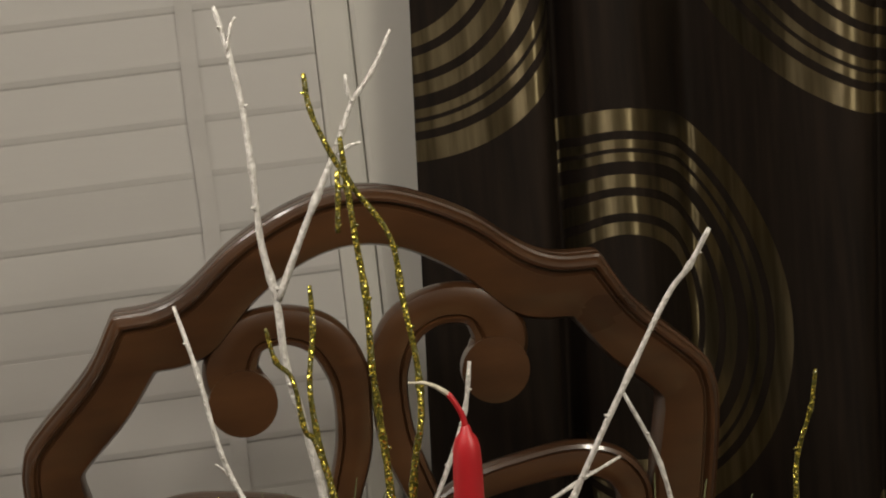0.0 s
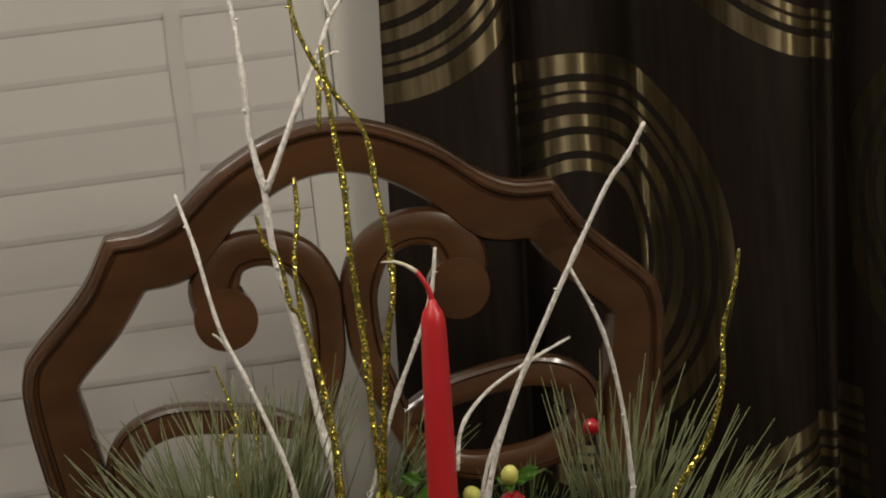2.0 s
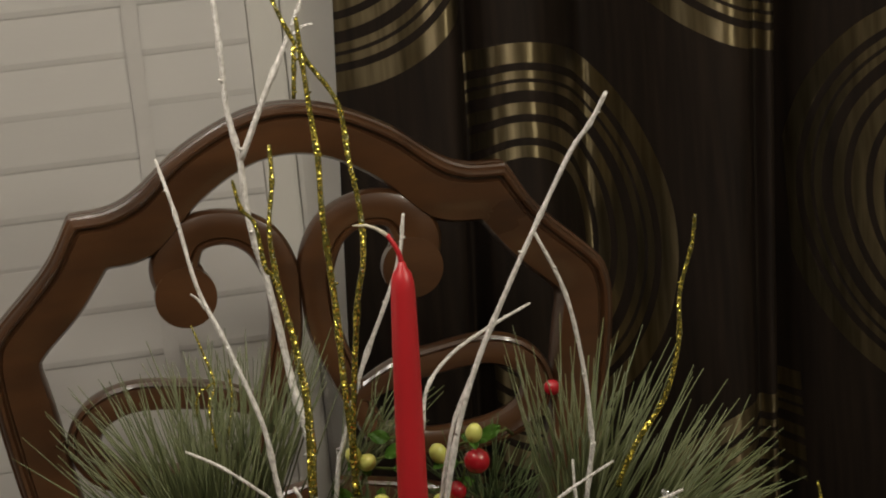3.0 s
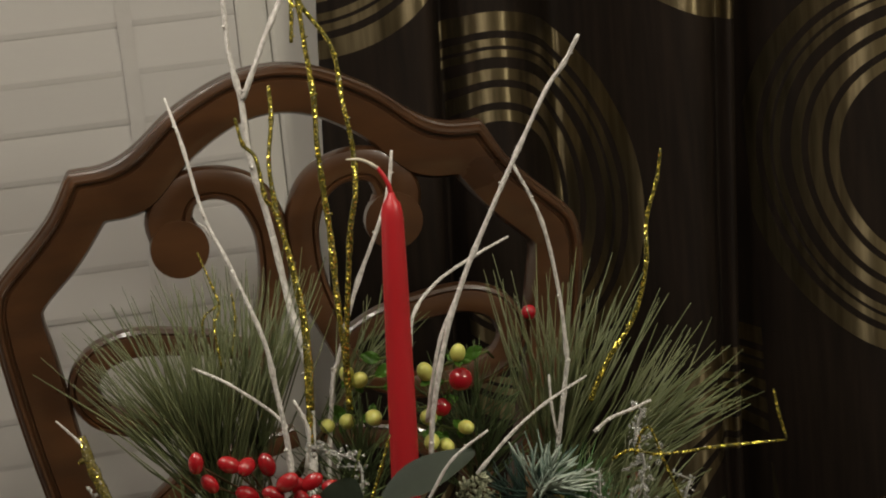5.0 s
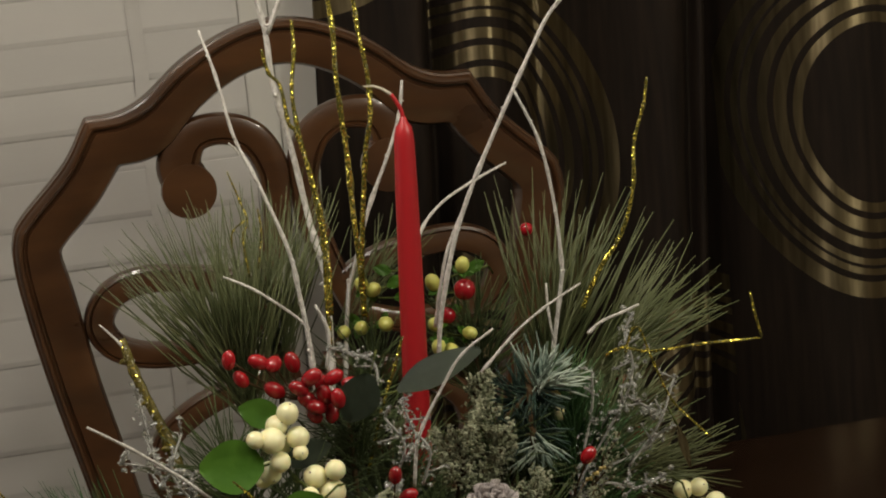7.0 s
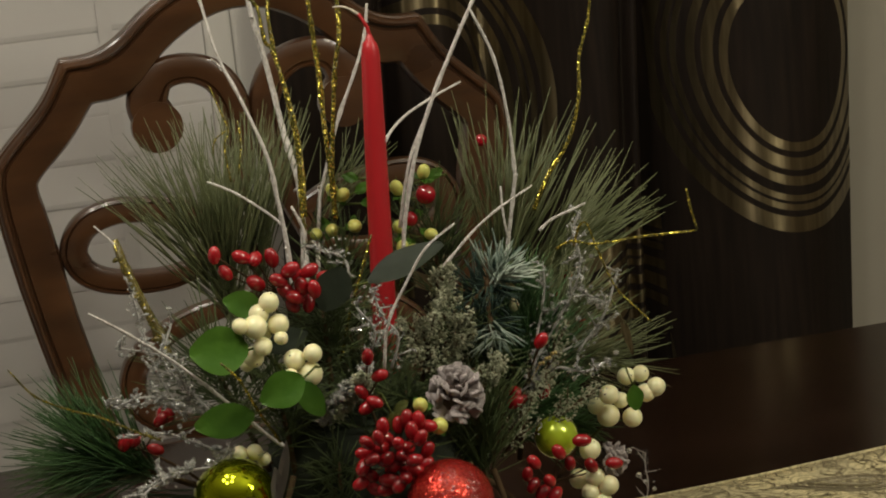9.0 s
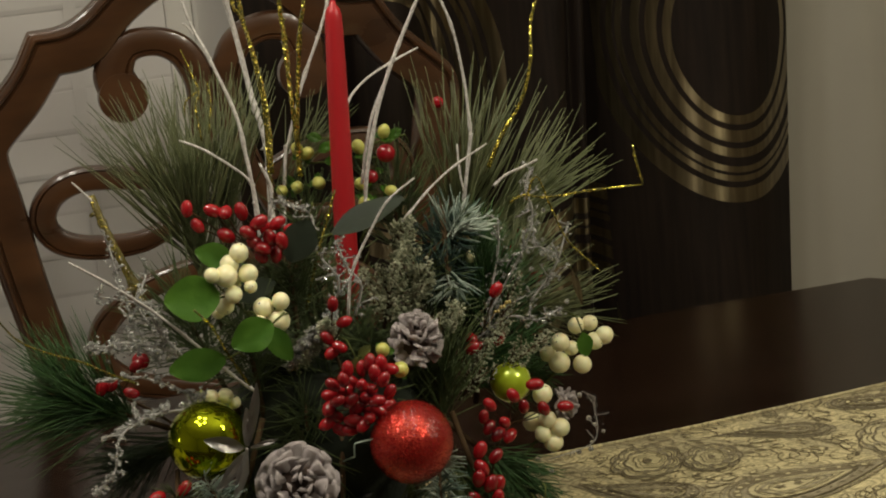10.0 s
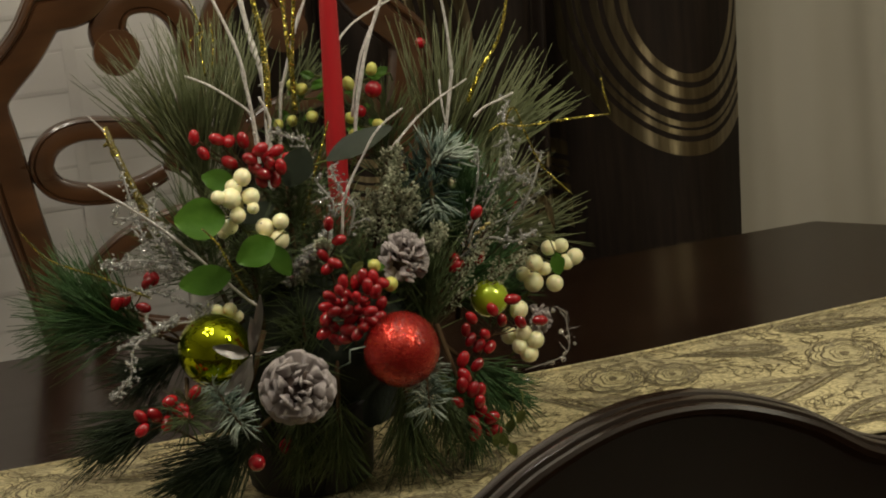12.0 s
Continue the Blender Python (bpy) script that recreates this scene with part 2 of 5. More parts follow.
# ---- the curtain ----
def curtain_material():
    m = bpy.data.materials.new("ring_curtain_cloth")
    m.use_nodes = True
    nt = m.node_tree
    n, link = nt.nodes, nt.links.new
    b = n["Principled BSDF"]

    def calc(op, a, c=None):
        q = n.new("ShaderNodeMath")
        q.operation = op
        for i, v in enumerate((a, c)):
            if v is None:
                continue
            if isinstance(v, (int, float)):
                q.inputs[i].default_value = v
            else:
                link(v, q.inputs[i])
        return q.outputs[0]

    coord = n.new("ShaderNodeTexCoord")
    sep = n.new("ShaderNodeSeparateXYZ")
    link(coord.outputs["Object"], sep.inputs[0])
    wob = n.new("ShaderNodeTexNoise")
    wob.inputs["Scale"].default_value = 3.0
    link(coord.outputs["Object"], wob.inputs["Vector"])
    x = calc("ADD", sep.outputs["X"], calc("MULTIPLY", calc("SUBTRACT", wob.outputs["Fac"], 0.5), 0.02))
    # cloth that is gathered away inside two deep pleats
    x = calc("SUBTRACT", x, calc("MULTIPLY", calc("LESS_THAN", sep.outputs["X"], 0.229), 0.12))
    x = calc("ADD", x, calc("MULTIPLY", calc("GREATER_THAN", sep.outputs["X"], 0.575), 0.12))
    z = sep.outputs["Z"]
    near = None
    # the woven ring groups, in a staggered order
    for cx, cz, wide in RINGS:
        dx = calc("DIVIDE", calc("SUBTRACT", x, cx), wide)
        dz = calc("SUBTRACT", z, cz)
        r = calc("SQRT", calc("ADD", calc("MULTIPLY", dx, dx), calc("MULTIPLY", dz, dz)))
        near = r if near is None else calc("MINIMUM", near, r)
    ramp = n.new("ShaderNodeValToRGB")
    cr = ramp.color_ramp
    cr.interpolation = "CONSTANT"
    cr.elements[0].position, cr.elements[0].color = 0, (0, 0, 0, 1)
    cr.elements[1].position, cr.elements[1].color = 0.999, (0, 0, 0, 1)
    for a, c in ((0.105, 0.116), (0.122, 0.138), (0.146, 0.158), (0.169, 0.176), (0.181, 0.191), (0.199, 0.217)):
        e = cr.elements.new(a)
        e.color = (1, 1, 1, 1)
        e = cr.elements.new(c)
        e.color = (0, 0, 0, 1)
    link(near, ramp.inputs["Fac"])
    gold = ramp.outputs["Color"]
    weave = n.new("ShaderNodeTexNoise")
    weave.inputs["Scale"].default_value, weave.inputs["Detail"].default_value = 120, 4
    stretch = n.new("ShaderNodeMapping")
    stretch.inputs["Scale"].default_value = (1, 1, 0.06)
    link(coord.outputs["Object"], stretch.inputs["Vector"])
    link(stretch.outputs["Vector"], weave.inputs["Vector"])
    cloth = n.new("ShaderNodeValToRGB")
    cloth.color_ramp.elements[0].position, cloth.color_ramp.elements[0].color = 0.3, (0.009, 0.0058, 0.004, 1)
    cloth.color_ramp.elements[1].position, cloth.color_ramp.elements[1].color = 0.7, (0.020, 0.0125, 0.0082, 1)
    link(weave.outputs["Fac"], cloth.inputs["Fac"])
    thread = n.new("ShaderNodeValToRGB")
    thread.color_ramp.elements[0].position, thread.color_ramp.elements[0].color = 0.3, (0.135, 0.107, 0.06, 1)
    thread.color_ramp.elements[1].position, thread.color_ramp.elements[1].color = 0.7, (0.29, 0.232, 0.134, 1)
    link(weave.outputs["Fac"], thread.inputs["Fac"])
    mixer = n.new("ShaderNodeMix")
    mixer.data_type = "RGBA"
    link(gold, mixer.inputs["Factor"])
    link(cloth.outputs["Color"], mixer.inputs["A"])
    link(thread.outputs["Color"], mixer.inputs["B"])
    link(mixer.outputs["Result"], b.inputs["Base Color"])
    link(calc("MULTIPLY", gold, 0.9), b.inputs["Metallic"])
    link(calc("SUBTRACT", 0.72, calc("MULTIPLY", gold, 0.34)), b.inputs["Roughness"])
    b.inputs["Specular IOR Level"].default_value = 0.18
    # the gold weft lies flat, so its sheen runs up and down the folds
    upright = n.new("ShaderNodeCombineXYZ")
    upright.inputs["Z"].default_value = 1.0
    link(upright.outputs[0], b.inputs["Tangent"])
    link(calc("MULTIPLY", gold, 0.95), b.inputs["Anisotropic"])
    bp = n.new("ShaderNodeBump")
    bp.inputs["Strength"].default_value, bp.inputs["Distance"].default_value = 0.25, 0.001
    link(calc("ADD", weave.outputs["Fac"], calc("MULTIPLY", gold, 0.6)), bp.inputs["Height"])
    link(bp.outputs["Normal"], b.inputs["Normal"])
    return m


RINGS = ((-0.032, 1.398, 0.86), (0.560, 1.394, 0.90), (0.276, 0.997, 0.72), (0.855, 1.002, 0.76), (0.532, 0.60, 0.78), (0.10, 0.575, 0.50), (0.285, 1.80, 0.5), (0.705, 1.80, 0.5))
FOLDS = ((0.06, 0.30), (0.08, 0.40), (0.12, 0.62), (0.165, 0.90), (0.195, 1.0), (0.215, 0.93), (0.2285, 0.55), (0.245, 0.85), (0.275, 1.0), (0.305, 0.97), (0.335, 0.60), (0.36, 0.10), (0.375, 0.05), (0.41, 0.35), (0.45, 0.75), (0.485, 0.98),
         (0.505, 1.0), (0.520, 0.90), (0.530, 0.72), (0.538, 0.88), (0.547, 0.80), (0.558, 0.30), (0.570, -0.15), (0.593, 0.02), (0.635, 0.42), (0.676, 0.80), (0.704, 0.95), (0.735, 1.0), (0.77, 0.93), (0.805, 0.65), (0.85, 0.20), (0.90, 0.0))


def fold_depth(x, z):
    """How far the cloth stands out at x: 1 at the crests of the folds, 0 in the valleys."""
    x += 0.005 * math.sin(3.1 * z + 9 * x)
    k = max(1, min(len(FOLDS) - 3, sum(1 for a, p in FOLDS if a <= x) - 1))
    (x0, p0), (x1, p1), (x2, p2), (x3, p3) = FOLDS[k - 1:k + 3]
    w = x2 - x1
    s = min(1.0, max(0.0, (x - x1) / w))
    m1, m2 = (p2 - p0) / (x2 - x0) * w, (p3 - p1) / (x3 - x1) * w
    return (2 * s ** 3 - 3 * s * s + 1) * p1 + (s ** 3 - 2 * s * s + s) * m1 + (3 * s * s - 2 * s ** 3) * p2 + (s ** 3 - s * s) * m2


def curtain():
    bm = bmesh.new()
    X0, X1, Z0, Z1, NX, NZ = 0.104, 0.838, 0.02, 2.3, 300, 40
    grid = []
    for j in range(NZ + 1):
        z = Z0 + (Z1 - Z0) * j / NZ
        line = []
        for i in range(NX + 1):
            x = X0 + (X1 - X0) * i / NX
            y = 1.02 - 0.105 * fold_depth(x, z) + 0.004 * math.sin(5 * z + 20 * x)
            line.append(bm.verts.new((x + 0.06 * (z - 1.2) * (1 - 0.4 * i / NX), y, z)))
        grid.append(line)
    for a, b in zip(grid, grid[1:]):
        for i in range(NX):
            bm.faces.new((a[i], a[i + 1], b[i + 1], b[i]))
    ob = part("curtain", bm, curtain_material())
    sol = ob.modifiers.new("thickness", "SOLIDIFY")
    sol.thickness = 0.003
    return tagged(ob, "dark brown draped curtain with woven gold rings", "curtain")


curtain()


def sheer():
    bm = bmesh.new()
    grid = []
    for j in range(25):
        z = 0.02 + 2.28 * j / 24
        grid.append([bm.verts.new((0.80 + 0.6 * i / 90, 1.045 - 0.009 * math.sin(0.6 * i / 90 * 36 + 0.8 + 0.3 * math.sin(2 * z)) - 0.0025 * math.sin(0.6 * i / 90 * 83 + z), z)) for i in range(91)])
    for a, b in zip(grid, grid[1:]):
        for i in range(90):
            bm.faces.new((a[i], a[i + 1], b[i + 1], b[i]))
    ob = part("plain_curtain", bm, material("plain_curtain_cloth", (0.42, 0.395, 0.33), 0.9, spec=0.15, mix=(0.39, 0.365, 0.305), scale=5, bump=0.15, bump_scale=700))
    ob.modifiers.new("thickness", "SOLIDIFY").thickness = 0.002
    return tagged(ob, "plain light beige curtain hanging in soft folds", "curtain")


sheer()

# ---- the dining table ----
TX0, TX1, TY, TZ = -1.10, 0.97, 0.598, 0.75
table = thing("dining_table", pose(0, 0, 0), "dark brown polished wooden dining table with clipped corners", "table")


def table_outline(grow=0.0):
    """The table's outline: straight sides and corners cut off in a shallow curve."""
    pts = []
    for sx, sy in ((1, 1), (-1, 1), (-1, -1), (1, -1)):
        xe = TX1 if sx > 0 else TX0
        corner = [Vector((xe - sx * 0.225, sy * TY, 0)), Vector((xe - sx * 0.155, sy * (TY - 0.09), 0)), Vector((xe - sx * 0.05, sy * (TY - 0.20), 0)), Vector((xe, sy * (TY - 0.30), 0))]
        if sx * sy > 0:
            corner.reverse()
        pts += corner
    c = Vector(((TX0 + TX1) / 2, 0, 0))
    return [p + Vector((math.copysign(grow, p.x - c.x), math.copysign(grow, p.y), 0)) for p in pts]


def slab(bm, outline, z0, z1, bevel=0.0):
    verts = [bm.verts.new((p.x, p.y, z0)) for p in outline]
    f = bm.faces.new(verts)
    up = bmesh.ops.extrude_face_region(bm, geom=[f])
    bmesh.ops.translate(bm, vec=(0, 0, z1 - z0), verts=[v for v in up["geom"] if isinstance(v, bmesh.types.BMVert)])
    bmesh.ops.recalc_face_normals(bm, faces=bm.faces)
    if bevel:
        edges = [e for e in bm.edges if abs(e.verts[0].co.z - e.verts[1].co.z) < 1e-5]
        bmesh.ops.bevel(bm, geom=edges, offset=bevel, segments=3, affect="EDGES", profile=0.5)
    return bm


part("tabletop", slab(bmesh.new(), table_outline(), TZ - 0.03, TZ, 0.008), table_wood, table, smooth=False)
part("under_moulding", slab(bmesh.new(), table_outline(-0.02), TZ - 0.05, TZ - 0.031, 0.006), table_wood, table, smooth=False)
box_part("apron", table_wood, table, TX0 + 0.15, TX1 - 0.15, -TY + 0.12, TY - 0.12, TZ - 0.14, TZ - 0.051)
for x in (TX0 + 0.3, TX1 - 0.3):
    for y in (-TY + 0.2, TY - 0.2):
        bm = lathe(bmesh.new(), [(0, 0), (0.03, 0), (0.035, 0.02), (0.022, 0.06), (0.028, 0.25), (0.045, 0.42), (0.03, 0.5), (0.05, 0.54), (0.05, 0.61), (0, 0.61)], 16, Matrix.Translation((x, y, 0)))
        part("leg", bm, table_wood, table)


# ---- the table runner ----
def runner_material(name, ground, shade, ink):
    m = bpy.data.materials.new(name)
    m.use_nodes = True
    nt = m.node_tree
    n, link = nt.nodes, nt.links.new
    b = n["Principled BSDF"]
    coord = n.new("ShaderNodeTexCoord")
    warp = n.new("ShaderNodeTexNoise")
    warp.inputs["Scale"].default_value, warp.inputs["Detail"].default_value = 7, 2.0
    link(coord.outputs["Object"], warp.inputs["Vector"])
    bend = n.new("ShaderNodeVectorMath")
    bend.operation = "MULTIPLY_ADD"
    bend.inputs[1].default_value = (0.07, 0.07, 0)
    link(warp.outputs["Color"], bend.inputs[0])
    link(coord.outputs["Object"], bend.inputs[2])

    def cells(scale, freq, low, high, squeeze):
        mp = n.new("ShaderNodeMapping")
        mp.inputs["Scale"].default_value = squeeze
        mp.inputs["Rotation"].default_value = (0, 0, 0.45)
        link(bend.outputs[0], mp.inputs["Vector"])
        v = n.new("ShaderNodeTexVoronoi")
        v.inputs["Scale"].default_value = scale
        v.inputs["Randomness"].default_value = 0.8
        link(mp.outputs["Vector"], v.inputs["Vector"])
        k = n.new("ShaderNodeMath")
        k.operation = "MULTIPLY"
        k.inputs[1].default_value = freq
        link(v.outputs["Distance"], k.inputs[0])
        s = n.new("ShaderNodeMath")
        s.operation = "SINE"
        link(k.outputs[0], s.inputs[0])
        r = n.new("ShaderNodeMapRange")
        r.inputs["From Min"].default_value, r.inputs["From Max"].default_value = low, high
        link(s.outputs[0], r.inputs["Value"])
        return r.outputs["Result"], v

    def mixed(fac, share, base, colour):
        damp = n.new("ShaderNodeMath")
        damp.operation = "MULTIPLY"
        damp.inputs[1].default_value = share
        link(fac, damp.inputs[0])
        mx = n.new("ShaderNodeMix")
        mx.data_type = "RGBA"
        link(damp.outputs[0], mx.inputs["Factor"])
        if isinstance(base, tuple):
            mx.inputs["A"].default_value = base
        else:
            link(base, mx.inputs["A"])
        mx.inputs["B"].default_value = colour
        return mx.outputs["Result"]

    def between(value, low, high):
        r = n.new("ShaderNodeMapRange")
        r.inputs["From Min"].default_value, r.inputs["From Max"].default_value = low, high
        link(value, r.inputs["Value"])
        return r.outputs["Result"]

    petals, small = cells(46, 30, 0.25, 0.6, (0.75, 1.0, 1))
    dots, tiny = cells(150, 11, 0.35, 0.6, (1.0, 1.0, 1))
    pick = n.new("ShaderNodeTexNoise")
    pick.inputs["Scale"].default_value, pick.inputs["Detail"].default_value = 16, 3
    link(bend.outputs[0], pick.inputs["Vector"])
    col = mixed(between(pick.outputs["Fac"], 0.49, 0.53), 0.55, ground, shade)
    col = mixed(dots, 0.34 * ink, col, (0.22, 0.19, 0.11, 1))
    col = mixed(petals, 0.48 * ink, col, (0.17, 0.14, 0.075, 1))
    link(col, b.inputs["Base Color"])
    b.inputs["Roughness"].default_value = 0.8
    b.inputs["Specular IOR Level"].default_value = 0.25
    weave = n.new("ShaderNodeTexNoise")
    weave.inputs["Scale"].default_value = 900
    link(coord.outputs["Object"], weave.inputs["Vector"])
    bp = n.new("ShaderNodeBump")
    bp.inputs["Strength"].default_value, bp.inputs["Distance"].default_value = 0.3, 0.001
    link(weave.outputs["Fac"], bp.inputs["Height"])
    link(bp.outputs["Normal"], b.inputs["Normal"])
    return m


def runner_edges(x):
    far = 0.172 + 0.09 * max(0.0, x - 0.2) ** 1.2 + 0.002 * math.sin(13 * x)
    return -0.178 + 0.002 * math.sin(9 * x + 1), far


def on_cloth(x, y, lift):
    near, far = runner_edges(x)
    return Vector((x, y, TZ + 0.0035 + 0.0006 * noise.noise(Vector((x * 9, 6.4 * (y - near) / (far - near), 0))) + lift))


def inside_cloth(x, y):
    near, far = runner_edges(x)
    return near + 0.003 < y < far - 0.003


def inked(bm, line, width, lift, closed=True):
    """A printed line of some width along points of the cloth."""
    pts = [Vector(p) for p in line]
    n = len(pts)
    pairs = []
    for k, p in enumerate(pts):
        d = pts[(k + 1) % n if closed else min(k + 1, n - 1)] - pts[k - 1 if closed else max(k - 1, 0)]
        side = Vector((-d.y, d.x)).normalized() * width * (0.5 + 0.18 * math.sin(k * 1.7))
        a, b = p + side, p - side
        pairs.append((bm.verts.new(on_cloth(a.x, a.y, lift)), bm.verts.new(on_cloth(b.x, b.y, lift)), inside_cloth(p.x, p.y)))
    for k in range(n if closed else n - 1):
        p, q = pairs[k], pairs[(k + 1) % n]
        if p[2] and q[2]:
            bm.faces.new((p[0], p[1], q[1], q[0]))
    return bm


def blot(bm, line, lift):
    """A printed patch with the given outline."""
    pts = [Vector(p) for p in line]
    if not all(inside_cloth(p.x, p.y) for p in pts):
        return bm
    mid = sum(pts, Vector((0, 0))) / len(pts)
    c = bm.verts.new(on_cloth(mid.x, mid.y, lift))
    ring = [bm.verts.new(on_cloth(p.x, p.y, lift)) for p in pts]
    for k in range(len(ring)):
        bm.faces.new((c, ring[k], ring[(k + 1) % len(ring)]))
    return bm


def turned(line, x, y, angle):
    c, s = math.cos(radians(angle)), math.sin(radians(angle))
    return [(x + c * u - s * v, y + s * u + c * v) for u, v in line]


def drop_line(length, width, curl, size, count=56):
    """A teardrop with its tip at +u, shrunk round its belly by size."""
    line = []
    for k in range(count):
        t = 2 * math.pi * k / count
        u, v = 0.5 * length * math.cos(t), 0.62 * width * math.sin(t) * abs(math.sin(t / 2)) ** 1.4
        u, v = -0.18 * length + (u + 0.18 * length) * size, v * size
        line.append((u, v + curl * max(0.0, u / length + 0.3) ** 2))
    return line


def rose_line(r, petals, depth, phase=0.0, count=60):
    return [(1.35 * r * (1 + depth * abs(math.cos(petals * t / 2 + phase))) * math.cos(t), r * (1 + depth * abs(math.cos(petals * t / 2 + phase))) * math.sin(t)) for t in (2 * math.pi * k / count for k in range(count))]


ROSES = ((0.283, 0.106, 0.026), (0.338, 0.086, 0.021), (0.507, 0.050, 0.029), (0.083, -0.060, 0.022), (0.63, 0.105, 0.028), (-0.285, 0.095, 0.026), (-0.46, 0.02, 0.028), (0.20, -0.055, 0.022), (0.31, -0.125, 0.024), (-0.08, -0.11, 0.024), (0.57, -0.11, 0.026))
DROPS = ((0.392, -0.022, 0.165, 0.082, 4, 0.02), (0.555, 0.145, 0.13, 0.045, -22, 0.02), (0.42, 0.125, 0.10, 0.042, 150, 0.02), (0.245, 0.030, 0.11, 0.055, 150, -0.03), (0.44, -0.125, 0.12, 0.055, 195, 0.02),
         (0.625, 0.0, 0.14, 0.07, 172, 0.03), (-0.215, 0.105, 0.10, 0.05, 150, 0.02), (-0.35, 0.0, 0.15, 0.07, 170, 0.03), (-0.36, 0.13, 0.09, 0.04, 20, 0.02), (0.14, -0.13, 0.11, 0.05, 20, -0.03), (0.0, -0.13, 0.09, 0.045, 160, 0.02), (-0.18, -0.08, 0.13, 0.06, 10, 0.02))


def runner():
    bm = bmesh.new()
    rows = []
    for i in range(97):
        x = -0.95 + 1.80 * i / 96
        near, far = runner_edges(x)
        rows.append([bm.verts.new(on_cloth(x, near + (far - near) * j / 16, 0)) for j in range(17)])
    for a, b in zip(rows, rows[1:]):
        for j in range(16):
            bm.faces.new((a[j], b[j], b[j + 1], a[j + 1]))
    edges = [[v[k].co.copy() for v in rows] for k in (0, -1)]
    th = thing("table_runner", pose(0, 0, 0), "cream and olive paisley cloth runner on the table", "table runner")
    cloth = runner_material("paisley_cloth", (0.66, 0.57, 0.32, 1), (0.40, 0.35, 0.22, 1), 1.0)
    cream = runner_material("cream_print", (0.66, 0.58, 0.33, 1), (0.56, 0.49, 0.29, 1), 0.3)
    taupe = runner_material("taupe_print", (0.33, 0.285, 0.185, 1), (0.40, 0.35, 0.23, 1), 0.8)
    brown = runner_material("brown_print", (0.155, 0.125, 0.072, 1), (0.27, 0.225, 0.135, 1), 0.3)
    ob = part("cloth", bm, cloth, th)
    sol = ob.modifiers.new("thickness", "SOLIDIFY")
    sol.thickness = 0.002
    for line in edges:
        part("hem", tube(bmesh.new(), line, 0.0017, 6), cloth, th, "narrow rolled hem")
    rnd = random.Random(77)
    lift = 0.0008
    for x, y, r in ROSES:
        dark, pale, grey = bmesh.new(), bmesh.new(), bmesh.new()
        at = lambda line: turned(line, x, y, 66)
        blot(pale, at(rose_line(r, 7, 0.14)), lift)
        inked(dark, at(rose_line(r * 1.22, 9, 0.10, 0.3)), 0.0018, lift)
        inked(grey, at(rose_line(r * 1.08, 9, 0.10, 0.3)), 0.0030, lift)
        for f, w in ((1.0, 0.0013), (0.86, 0.0009), (0.74, 0.0016), (0.52, 0.0013), (0.40, 0.0008), (0.28, 0.0010)):
            inked(dark, at([(u + 0.10 * r * (1 - f), v - 0.25 * r * (1 - f)) for u, v in rose_line(r * f, 5 if f < 0.7 else 7, 0.22)]), w, lift * 2)
        inked(grey, at(rose_line(r * 0.73, 7, 0.10)), 0.0028, lift * 1.5)
        blot(dark, at(rose_line(r * 0.15, 5, 0.2)), lift * 2)
        for k in range(7):
            a = 2 * math.pi * (k + 0.5) / 7
            blot(grey, at(turned([(0.0042 * math.cos(t), 0.0022 * math.sin(t)) for t in (math.pi * j / 5 for j in range(10))], 1.35 * r * 0.9 * math.cos(a), r * 0.9 * math.sin(a), math.degrees(a))), lift * 2)
        part("rosette_ground", pale, cream, th)
        part("rosette_band", grey, taupe, th)
        part("rosette_outline", dark, brown, th)
    for x, y, length, width, angle, curl in DROPS:
        dark, pale, grey = bmesh.new(), bmesh.new(), bmesh.new()
        shape = lambda f: turned(drop_line(length, width, curl, f), x, y, angle)
        blot(grey, shape(0.98), lift)
        blot(pale, shape(0.66), lift * 2)
        inked(dark, shape(1.14), 0.0011, lift)
        inked(grey, shape(1.07), 0.0020, lift)
        inked(dark, shape(0.98), 0.0017, lift * 2)
        inked(dark, shape(0.66), 0.0018, lift * 3)
        inked(dark, shape(0.53), 0.0011, lift * 3)
        inked(grey, shape(0.42), 0.0032, lift * 3)
        inked(dark, shape(0.30), 0.0013, lift * 3)
        # a dark band along one flank, with pale round spots on it
        outer, inner = shape(0.96), shape(0.72)
        flank = range(3, 30)
        mid = [(Vector(outer[k]) + Vector(inner[k])) / 2 for k in flank]
        inked(dark, mid, width * 0.085, lift * 1.6, False)
        for k, p in enumerate(mid[2::2]):
            q = width * 0.026 * rnd.uniform(0.7, 1.2)
            blot(pale, [(p.x + q * 1.2 * math.cos(t), p.y + q * math.sin(t)) for t in (math.pi * j / 4 for j in range(8))], lift * 2.4)
        other = shape(0.82)
        for k in range(31, 54, 2):
            p = other[k]
            blot(dark, turned([(0.0032 * math.cos(t), 0.0013 * math.sin(t)) for t in (math.pi * j / 4 for j in range(8))], p[0], p[1], rnd.uniform(0, 180)), lift * 2)
        for k in range(4):
            p = (-0.32 * length + 0.11 * length * k, curl * 0.1)
            blot(dark, turned(turned([(0.0052 * (1 + 0.35 * math.cos(5 * t)) * math.cos(t) * (1 - 0.16 * k), 0.0052 * (1 + 0.35 * math.cos(5 * t)) * math.sin(t) * (1 - 0.16 * k)) for t in (math.pi * j / 15 for j in range(30))], *p, 20 * k), x, y, angle), lift * 3)
        part("paisley_ground", pale, cream, th)
        part("paisley_band", grey, taupe, th)
        part("paisley_outline", dark, brown, th)
    # small leaves and tendrils that fill the ground between the motifs
    sprig, curl_lines, spots = bmesh.new(), bmesh.new(), bmesh.new()
